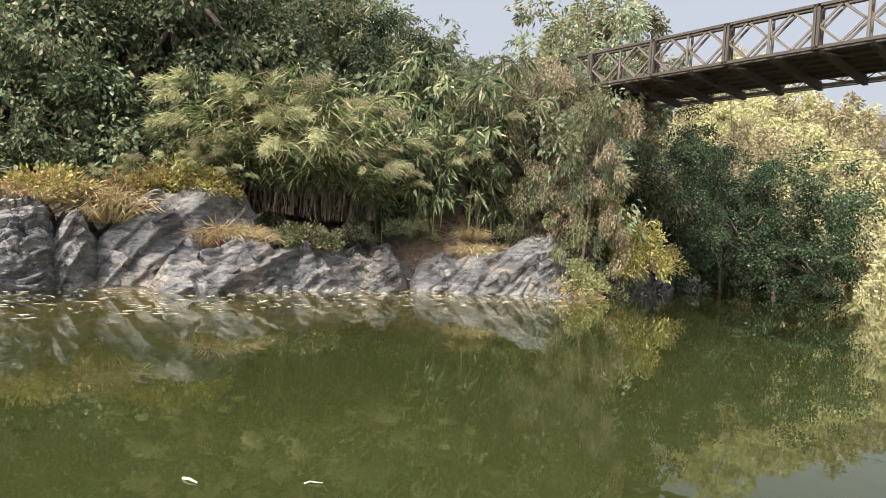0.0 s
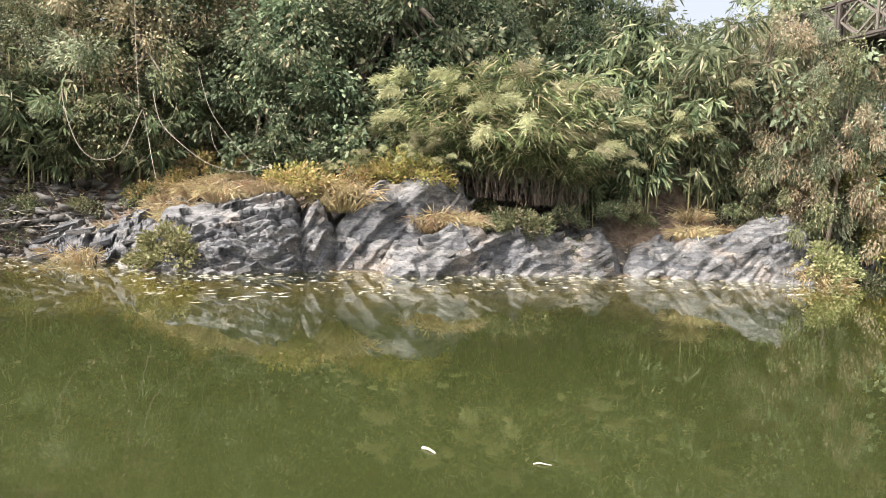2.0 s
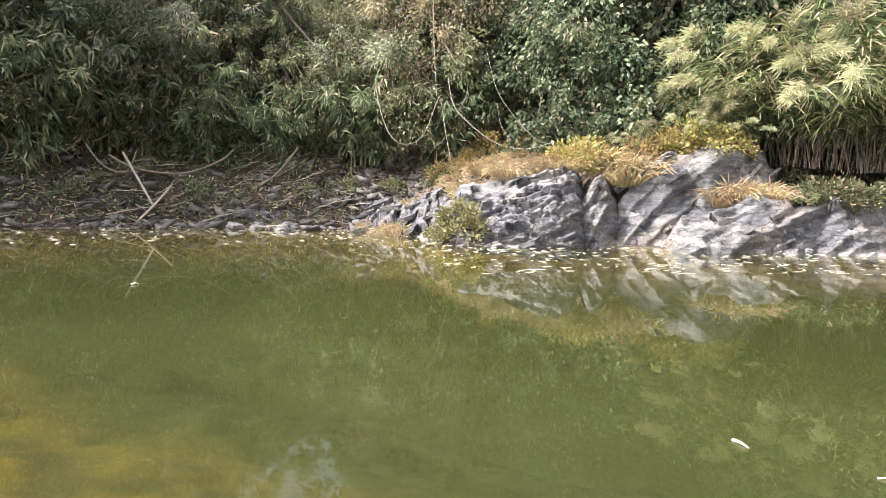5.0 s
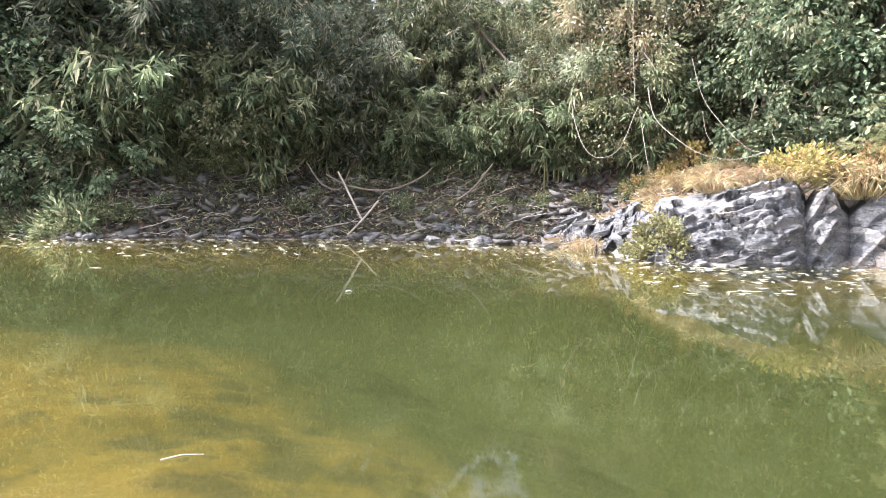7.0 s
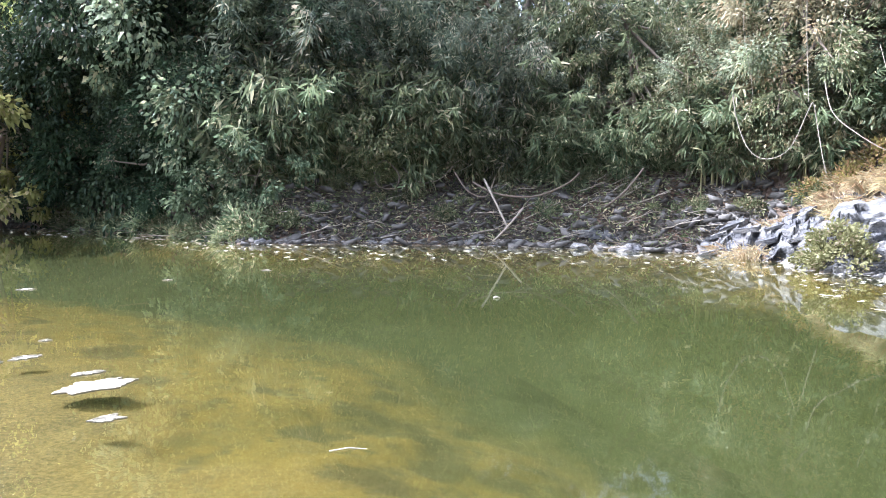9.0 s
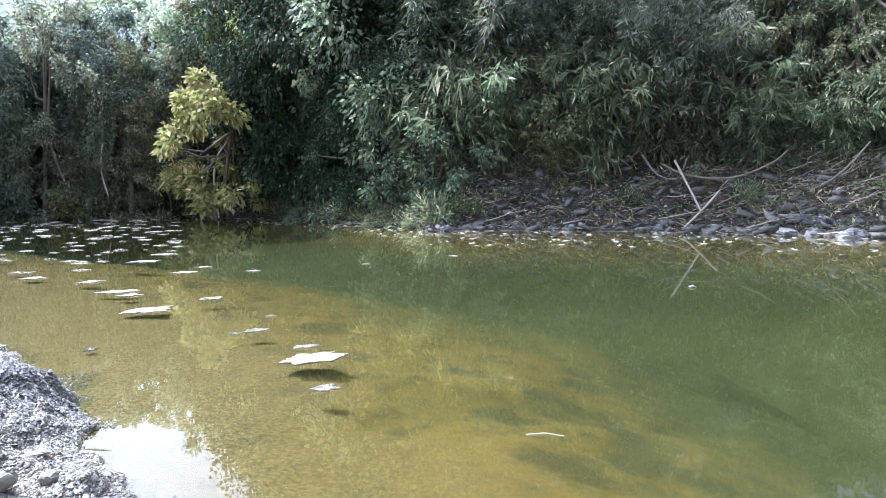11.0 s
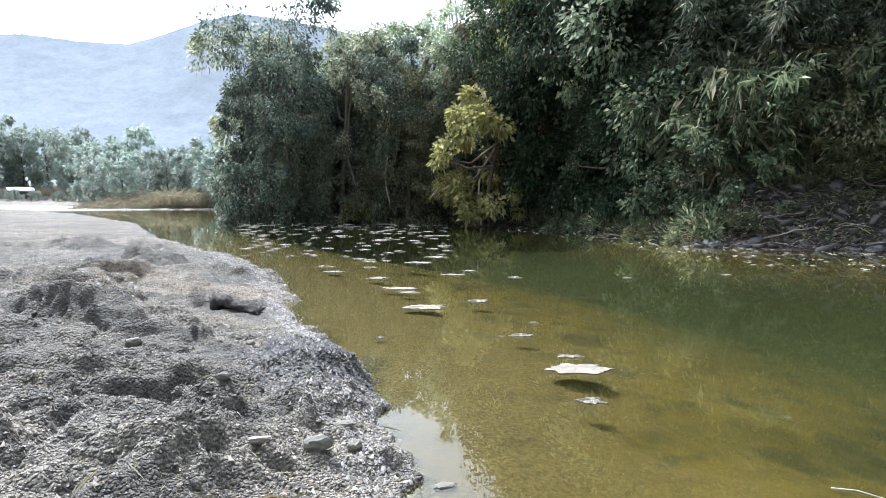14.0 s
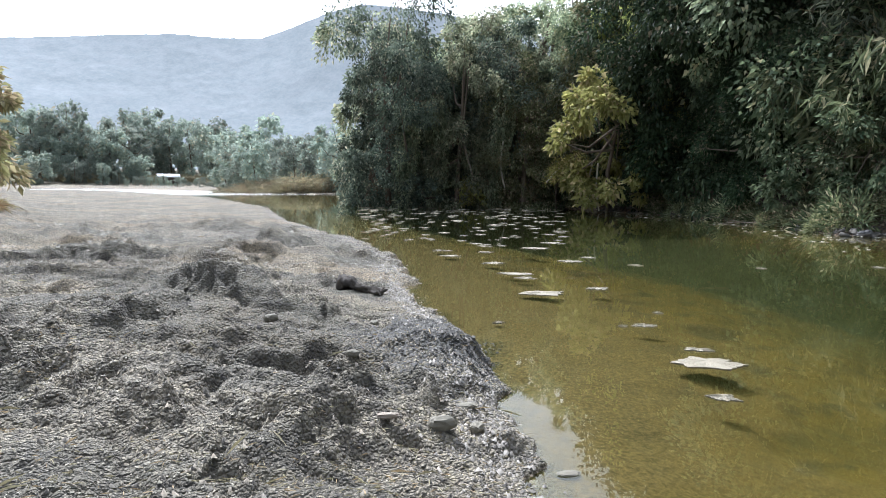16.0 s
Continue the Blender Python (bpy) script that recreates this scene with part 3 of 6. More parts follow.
def broad_tree(seed, mat, h=10.0, r=3.6, clumps=64, per=76, leaf=(0.28, 0.165), low=0.0, limb_n=7, lobes=11):
    def build(root):
        rng = np.random.default_rng(seed)
        limbs = []
        trunk = np.array([[0, 0, -0.6], [rng.uniform(-.2, .2), rng.uniform(-.2, .2), h * 0.3], [rng.uniform(-.5, .5), rng.uniform(-.5, .5), h * 0.62], [rng.uniform(-.6, .6), rng.uniform(-.6, .6), h * 0.9]])
        limbs.append((trunk, [h * 0.018, h * 0.014, h * 0.009, h * 0.003]))
        # the crown is a few great lobes, each a shell of leafy clumps, with hollows between them
        lz = np.linspace(0.07 + low * 0.4, 0.86, lobes) + rng.normal(0, 0.05, lobes)
        la = np.arange(lobes) * 2.4 + rng.uniform(-0.5, 0.5, lobes)
        env = np.sqrt(np.clip(1 - ((lz - 0.48) / 0.56) ** 2, 0.08, 1)) * r * rng.uniform(0.35, 0.85, lobes)
        lc = np.stack([np.cos(la) * env, np.sin(la) * env, lz * h], 1)
        lr = rng.uniform(0.30, 0.52, lobes) * r
        li = np.arange(clumps) % lobes
        d = unit(rng, clumps) + np.stack([np.cos(la) * 0.5, np.sin(la) * 0.5, np.full(lobes, 0.35)], 1)[li]
        d /= np.linalg.norm(d, axis=1)[:, None]
        c = lc[li] + d * (lr[li] * rng.uniform(0.75, 1.05, clumps))[:, None]
        c[:, 2] = np.maximum(c[:, 2], 0.2)
        for p in c[np.argsort(rng.random(clumps))[:limb_n]]:
            s = trunk[1] + (trunk[3] - trunk[1]) * rng.uniform(0, 0.8)
            mid = (s + p) / 2 + np.array([0, 0, -0.1 * h * rng.random()])
            limbs.append((np.array([s, mid, p]), [h * 0.011, h * 0.007, h * 0.002]))
        cs = rng.uniform(0.5, 1.35, clumps) * lr[li] * 0.42
        n = clumps * per
        ci = np.repeat(np.arange(clumps), per)
        off = unit(rng, n) * (rng.random(n) ** 0.5)[:, None] * cs[ci][:, None] * np.array([1.1, 1.1, 1.0])
        al = off / (cs[ci][:, None]) + d[ci] * 0.5 + np.array([0, 0, -0.55]) + rng.normal(size=(n, 3)) * 0.35
        part("trunk", tubes("trunk", limbs[:1], M_BARK, 7), root)
        for lm in limbs[1:]:
            part("limb", tubes("limb", [lm], M_BARK), root)
        part("crown", leaves("crown", c[ci] + off, al, leaf[0], leaf[1], mat, rng), root)
    return build


def bamboo_clump(seed, mat, culms=22, h=10.5, spread=3.0, per=266, leaf=(0.40, 0.075)):
    def build(root):
        rng = np.random.default_rng(seed)
        tb, pos, al = [], [], []
        for i in range(culms):
            a, hh = rng.uniform(0, 2 * math.pi), h * rng.uniform(0.6, 1.1)
            lean = spread * rng.uniform(0.3, 1.2)
            o = np.array([math.cos(a), math.sin(a), 0])
            t = np.linspace(0, 1, 9)[:, None]
            base = o * rng.uniform(0, 0.6)
            path = base + o * lean * t ** 2.2 + np.array([0, 0, 1]) * (hh * (t - 0.22 * t ** 4)) - np.array([0, 0, .4]) * (t == 0)
            tb.append((path, np.linspace(0.028, 0.005, 9)))
            nodes = per // 7
            u = rng.uniform(0.12, 1.0, nodes) ** 0.8
            k = np.clip(u * 8, 0, 7.999)
            ki = k.astype(int)
            p = path[ki] + (path[ki + 1] - path[ki]) * (k - ki)[:, None]
            br = unit(rng, nodes) * np.array([1, 1, 0.5])
            reach = rng.uniform(0.05, 0.9, nodes)[:, None] * (1.1 - 0.5 * u[:, None])
            p = p + br * reach + np.array([0, 0, -0.35]) * reach ** 2
            spray = np.repeat(br * 0.7 + o * 0.3 + np.array([0, 0, -0.6]), 7, 0)     # each node carries a fan of seven leaves
            pos.append(np.repeat(p, 7, 0) + rng.normal(size=(nodes * 7, 3)) * 0.05)
            al.append(spray + rng.normal(size=(nodes * 7, 3)) * 0.5)
        for c in tb:
            part("culm", tubes("culm", [c], M_CULM, 4), root)
        part("foliage", leaves("foliage", np.vstack(pos), np.vstack(al), leaf[0], leaf[1], mat, rng), root)
    return build


def reed_clump(seed, stalks=30, h=5.4, spread=2.7):
    """Tall broom reed: arching stalks, long drooping blades, soft plumes at the tips."""
    def build(root):
        rng = np.random.default_rng(seed)
        tb, pos, al, pp, pa = [], [], [], [], []
        for i in range(stalks):
            a, hh = rng.uniform(0, 2 * math.pi), h * rng.uniform(0.45, 1.1)
            o = np.array([math.cos(a), math.sin(a), 0])
            lean = spread * rng.uniform(0.15, 1.2)
            t = np.linspace(0, 1, 8)[:, None]
            path = unit(rng, 1)[0] * np.array([0.9, 0.9, 0.0]) * rng.random() + o * lean * t ** 1.35 + np.array([0, 0, 1]) * hh * (t - 0.3 * t ** 3) - np.array([0, 0, .3]) * (t == 0)
            tb.append((path, np.linspace(0.012, 0.003, 8)))
            n = 40
            u = rng.uniform(0.3, 0.98, n) ** 0.8
            k = np.clip(u * 7, 0, 6.999)
            ki = k.astype(int)
            p = path[ki] + (path[ki + 1] - path[ki]) * (k - ki)[:, None]
            dr = unit(rng, n) * np.array([1, 1, 0.3]) + o * 0.5 + np.array([0, 0, 0.1])
            pos.append(p)
            al.append(dr)
            pos.append(p + dr / np.linalg.norm(dr, axis=1)[:, None] * 0.36)
            al.append(dr + np.array([0, 0, -0.75]))
            if rng.random() < 0.42:
                m = 300
                tipdir = path[-1] - path[-2]
                tipdir = tipdir / np.linalg.norm(tipdir)
                w = rng.random(m)
                pp.append(path[-1] + tipdir * (w * 1.15)[:, None] - np.array([0, 0, 0.5]) * (w ** 2)[:, None] + unit(rng, m) * (0.26 * rng.random(m) * np.sin(0.4 + 2.4 * w))[:, None])
                pa.append(tipdir + unit(rng, m) * 0.75 + np.array([0, 0, -0.45]))
        tagged(part("stem", tubes("stem", tb, M_BARK, 4), root), kind="stuff")
        part("foliage", leaves("foliage", np.vstack(pos), np.vstack(al), 0.58, 0.045, M_REED, rng), root)
        for a, b in zip(pp, pa):
            part("plume", leaves("plume", a, b, 0.34, 0.02, M_PLUME, rng), root, "feathery pale seed plume")
    return build


def low_shrub(seed, mat, n=1100, r=1.0, h=0.9, leaf=(0.17, 0.08), name="foliage"):
    def build(root):
        rng = np.random.default_rng(seed)
        tw = []
        for i in range(22):
            a, el = rng.uniform(0, 6.28), rng.uniform(0.4, 1.4)
            e = np.array([math.cos(a) * math.cos(el) * r, math.sin(a) * math.cos(el) * r, math.sin(el) * h]) * rng.uniform(0.7, 1)
            tw.append((np.array([[0, 0, -0.2], e * 0.5 + np.array([0, 0, .08]), e]), [0.015, 0.010, 0.003]))
        cl = 46
        d = unit(rng, cl)
        d[:, 2] = np.abs(d[:, 2])
        c = d * rng.uniform(0.4, 1.0, cl)[:, None] * np.array([r, r, h])
        ci = rng.integers(0, cl, n)
        off = unit(rng, n) * (rng.random(n) ** 0.5)[:, None] * 0.24 * r
        al = off * 2 + d[ci] * 0.7 + rng.normal(size=(n, 3)) * 0.35
        tagged(part("stem", tubes("stem", tw, M_BARK, 4), root), kind="stuff")
        part(name, leaves(name, c[ci] + off, al, leaf[0], leaf[1], mat, rng), root)
    return build


def grass_tuft(seed, mat, n=260, r=0.4, h=0.7):
    def build(root):
        rng = np.random.default_rng(seed)
        a, q = rng.uniform(0, 6.28, n), rng.random(n) ** 0.6 * r
        p = np.stack([np.cos(a) * q, np.sin(a) * q, np.full(n, -0.05)], 1)
        al = np.stack([np.cos(a), np.sin(a), np.zeros(n)], 1) * rng.uniform(0, 1.0, n)[:, None] + unit(rng, n) * 0.4 + np.array([0, 0, 0.9])
        part("tuft", leaves("tuft", p, al, h, 0.03, mat, rng), root)
        top = p + al / np.linalg.norm(al, axis=1)[:, None] * h * 0.8
        part("seed_head", leaves("seed_head", top, al + np.array([0, 0, -1.0]), h * 0.55, 0.022, mat, rng), root)
    return build


def vine_column(seed, mat, h=11.0, r=1.3, n=5200):
    """Vines that hang down a tree in a thick curtain."""
    def build(root):
        rng = np.random.default_rng(seed)
        strands, pos, al = [], [], []
        per = n // 40
        for i in range(40):
            a, q = rng.uniform(0, 6.28), r * rng.uniform(0.3, 1.0)
            top = h * rng.uniform(0.75, 1.02)
            bot = h * rng.uniform(0.0, 0.45)
            t = np.linspace(0, 1, 7)[:, None]
            x = np.array([math.cos(a) * q * 0.7, math.sin(a) * q * 0.7, 0])
            path = x * (1 + 0.5 * np.sin(t * 3 + a)) + np.array([0, 0, 1]) * (top + (bot - top) * t) + rng.normal(size=(7, 3)) * 0.06
            strands.append((path, np.full(7, 0.01)))
            u = rng.random(per)
            k = np.clip(u * 6, 0, 5.999)
            ki = k.astype(int)
            p = path[ki] + (path[ki + 1] - path[ki]) * (k - ki)[:, None]
            o = unit(rng, per) * rng.uniform(0.05, 0.32, per)[:, None]
            pos.append(p + o)
            al.append(o * 3 + np.array([0, 0, -0.5]) + x * 0.4)
        tagged(part("creeper_stem", tubes("creeper_stem", strands, M_BARK, 4), root), kind="stuff")
        part("foliage", leaves("foliage", np.vstack(pos), np.vstack(al), 0.28, 0.17, mat, rng), root)
    return build


def banana_plant(seed):
    """A thick stem with long split blades that arch from its head."""
    def build(root):
        rng = np.random.default_rng(seed)
        stem = np.array([[0, 0, -0.4], [0.06, 0, 1.6], [0.0, 0.05, 3.2]])
        part("trunk", tubes("trunk", [(stem, [0.16, 0.13, 0.08])], M_CULM, 8), root)
        for i in range(8):
            a, up = i * 2.4 + rng.uniform(-0.3, 0.3), rng.uniform(0.5, 1.2)
            o = np.array([math.cos(a), math.sin(a), 0])
            t = np.linspace(0, 1, 14)[:, None]
            rib = stem[2] + o * 1.7 * t + np.array([0, 0, 1]) * (2.6 * up * t - 1.5 * t ** 2.5)
            side = np.cross(o, np.array([0, 0, 1.0]))
            u = np.repeat(np.arange(1, 13), 4)
            sg = np.tile([-1, 1, -1, 1], 12)
            p = rib[u] + rng.normal(size=(48, 3)) * 0.03
            part("frond", leaves("frond", p, side * sg[:, None] + o * 0.5 + np.array([0, 0, -0.25]), 0.36, 0.17, M_BAMBOO, rng), root)
    return build


proto("banana", "banana_plant", "banana plant with tattered arching leaves above the bridge", "banana plant", "banana plants", [banana_plant(95)])
proto("broad", "broadleaf_tree", "dark green broadleaf tree on the steep river bank", "tree", "trees on the far bank", [broad_tree(s, M_BROAD, 10.0, 3.6, 100, 100, (0.22, 0.13)) for s in (1, 2, 3)])
proto("tall", "tall_tree", "tall dark green tree draped with creepers on the bank", "tree", "tall trees on the far bank", [broad_tree(s, mt, 14.0, 3.3, 120, 90, (0.25, 0.14), 0.0, 8, 14) for s, mt in ((4, M_TALLPALE), (6, M_TALLPALE), (14, M_TALLPALE), (24, M_OLIVE))])
proto("deep", "deep_tree", "tall blue-green tree with a rounded crown on the bank", "tree", "tall trees on the far bank", [broad_tree(s, M_DEEP, 14.0, 3.6, 130, 90, (0.25, 0.14), 0.0, 8, 13) for s in (28, 29)])
proto("pale", "far_tree", "distant tree in the valley, its leaves paled for haze", "tree", "far trees in the valley", [broad_tree(s, M_FAR, 13.0, 4.6, 60, 44, (0.66, 0.48), 0.0, 2) for s in (7, 8)])
proto("hill", "hill_bush", "sunlit yellow-green bush on the hillside", "bush", "bushes on the hillside", [broad_tree(s, M_HILLB, 5.0, 2.6, 34, 56, (0.34, 0.17), 0.0, 2) for s in (9, 10)])
proto("olive", "olive_bush", "olive green bush tangled with dry twigs on the bank", "bush", "bushes on the far bank", [broad_tree(s, M_OLIVE, 4.0, 2.2, 44, 95, (0.15, 0.075), 0.0, 6) for s in (11, 12)])
proto("lime", "lime_tree", "sunlit yellow-green tree leaning over the water", "tree", "trees on the far bank", [broad_tree(21, M_LIME, 6.0, 2.2, 40, 90, (0.30, 0.16), 0.1)])
proto("bamboo", "bamboo_clump", "dense bamboo clump with drooping narrow leaves", "bamboo", "bamboo on the far bank", [bamboo_clump(s, M_BAMBOO) for s in (31, 32, 33)])
proto("greybamboo", "bamboo_clump", "drooping bamboo in the shade of the bend, greyed for haze", "bamboo", "bamboo on the far bank", [bamboo_clump(s, M_GREYBAMBOO, 24, 10.5, 3.2, 280) for s in (37, 38, 39)])
proto("cane", "bamboo_bush", "young bamboo with fans of narrow leaves on the bank", "bamboo", "young bamboo on the far bank", [bamboo_clump(s, M_BAMBOO, 11, 4.5, 2.0, 175) for s in (34, 35, 36)])
proto("shrub", "broadleaf_shrub", "dark green large-leaved shrub on the bank", "shrub", "large-leaved shrubs on the bank", [broad_tree(s, M_BROAD, 4.5, 2.2, 34, 60, (0.25, 0.15), 0.0, 4) for s in (15, 16)])
proto("thicket", "olive_thicket", "tall olive green thicket tangled with dry creepers", "thicket", "thickets on the far bank", [broad_tree(s, mt, 8.0, 2.6, 84, 125, (0.15, 0.06), 0.4, 8) for s, mt in ((17, M_OLIVE), (18, M_TALLPALE), (19, M_DRY))])
proto("reed", "reed_clump", "tall broom reed with pale feathery plumes", "reed", "reeds above the rocks", [reed_clump(s) for s in (41, 42)])
proto("yellow", "yellow_shrub", "yellowing low shrub growing on the rock ledge", "shrub", "yellow shrubs on the rocks", [low_shrub(51, M_YELLOW), low_shrub(52, M_YELLOW)])
proto("green", "green_shrub", "small green leafy shrub at the foot of the bank", "shrub", "green shrubs on the bank", [low_shrub(61, M_BAMBOO, leaf=(0.26, 0.06)), low_shrub(62, M_OLIVE, leaf=(0.16, 0.09))])
proto("grass", "grass_tuft", "tuft of dry straw-coloured grass", "grass", "dry grass tufts", [grass_tuft(71, M_STRAW), grass_tuft(72, M_STRAW)])
proto("dry", "dry_thicket", "thicket of dry brown leaves and creepers", "bush", "dry thickets on the bank", [broad_tree(81, M_DRY, 3.2, 1.7, 40, 60, (0.18, 0.08), 0.0, 5)])
proto("vine", "vine_curtain", "curtain of leafy vines hanging over trees", "vine", "vine curtains", [vine_column(91, M_TALLPALE), vine_column(92, M_TALLPALE)])


proto("bush", "pale_bush", "round pale green bush on the rock by the water", "bush", "pale bushes by the water", [low_shrub(63, M_PALEGREEN, 2200, 1.0, 1.15, (0.13, 0.08))])
proto("limebush", "lime_bush", "bright yellow-green bush with drooping twigs", "bush", "lime bushes", [low_shrub(64, M_LIMEBUSH, 3000, 1.5, 1.9, (0.17, 0.06))])
proto("leaning", "lime_tree", "sunlit yellow-green tree leaning out over the water", "tree", "trees on the far bank", [broad_tree(22, M_LIME, 6.5, 2.3, 46, 95, (0.30, 0.16), 0.1)])
proto("dark", "dark_tree", "deep green tree on the river bank, shade in its leaf colour", "tree", "dark trees on the far bank", [broad_tree(s, M_DARK, 10.0, 3.4, 96, 130, (0.18, 0.10)) for s in (25, 26)])
proto("tangle", "olive_thicket", "tall olive green thicket beside the bridge end", "thicket", "thickets on the far bank", [broad_tree(s, mt, 8.0, 2.8, 58, 90, (0.20, 0.085), 0.0, 6) for s, mt in ((17, M_OLIVE), (27, M_TALLPALE))])
proto("fargrass", "far_grass_tuft", "tall pale dry grass beyond the flats", "grass", "far dry grass", [grass_tuft(73, M_FARGRASS, 120, 0.5, 0.9)])


# ---- ground: one sheet out to the horizon ----
az_lines = np.concatenate([np.linspace(-42, 100, 220), np.linspace(100, 162, 360)[1:], np.linspace(162, 168, 10)[1:], np.linspace(168, 318, 40)[1:]])
rings = np.concatenate([np.linspace(0.2, 2.2, 12), np.geomspace(2.3, 14, 310), np.arange(14.2, 42, 0.32), np.linspace(42.5, 110, 45), np.linspace(113, 236, 32), np.geomspace(250, 3000, 20)])
AA, RR = np.meshgrid(np.radians(az_lines), rings, indexing="ij")
GX, GY = -RR * np.sin(AA), RR * np.cos(AA)
GH, GB = height(GX.ravel(), GY.ravel())
gm = mesh_from("ground", np.stack([GX.ravel(), GY.ravel(), GH], 1), 4, grid_faces(*AA.shape)[:, ::-1], M_GROUND, True)
gm.attributes.new("bank", "FLOAT", "POINT").data.foreach_set("value", GB.astype(np.float32))
gx, gy = GX.ravel(), GY.ravel()
turned = smooth(0.46, 0.58, fbm(gx * 0.9, gy * 0.9, gx * 0 + 3, 4, 47)) * smooth(36, 12, np.hypot(gx, gy))
gm.attributes.new("turned", "FLOAT", "POINT").data.foreach_set("value", turned.astype(np.float32))
g_az, g_df = azimuth(gx, gy), seg_dist(gx, gy, FAR)
bare = GB * (smooth(6, 2, g_az) * smooth(-15, -11, g_az) + smooth(32, 36, g_az) * smooth(52, 47, g_az)) * smooth(8, 5, g_df) * smooth(0.38, 0.5, fbm(gx * 0.8, gy * 0.8, gx * 0 + 2, 3, 77))
gm.attributes.new("bare", "FLOAT", "POINT").data.foreach_set("value", bare.astype(np.float32))
tagged(new("ground", gm), "gravelly mud shore, river bed and earthen banks", "ground", kind="structure")

ws = np.array([(-130, -200, 0), (140, -200, 0), (140, 220, 0), (-130, 220, 0)], float)
tagged(new("water", mesh_from("water", ws, 4, [0, 1, 2, 3], M_WATER)), "calm murky green river water with reflections", "water", kind="structure")

# ---- far hills ----
ha = np.linspace(95, 210, 420)
ridge = np.interp(ha, [95, 118, 123, 127.5, 130.4, 133.5, 136.4, 138.9, 142, 146, 150, 157.6, 170, 190, 210], [8, 13.8, 14.8, 15.3, 15.4, 14.5, 13.2, 12.2, 12.0, 12.0, 11.5, 10.4, 9, 8, 7])
hd = np.linspace(1000, 1500, 80)
HA, HD = np.meshgrid(ha, hd, indexing="ij")
f = (HD - 1000) / 500
hx, hy = -HD * np.sin(np.radians(HA)), HD * np.cos(np.radians(HA))
spur = fbm(hx * 0.008, hy * 0.008, hx * 0, 5, 31)
hh = np.tan(np.radians(np.interp(HA, ha, ridge))) * 1500 * np.clip(f ** 1.15 * (0.92 + 0.14 * spur * (1 - f) + 0.08 * f), 0, 2) + (fbm(hx * 0.12, hy * 0.12, hx * 0, 2, 5) - 0.5) * 3
hh[:, 0] = -5
tagged(new("hills", mesh_from("hills", np.stack([hx.ravel(), hy.ravel(), hh.ravel()], 1), 4, grid_faces(*HA.shape)[:, ::-1], M_HILL, True)), "forested hills in the distance, haze in their pale blue colour", "hills", kind="structure")


# ---- rock outcrops ----
far_az = azimuth(FAR[:, 0], FAR[:, 1])
order = np.argsort(far_az)


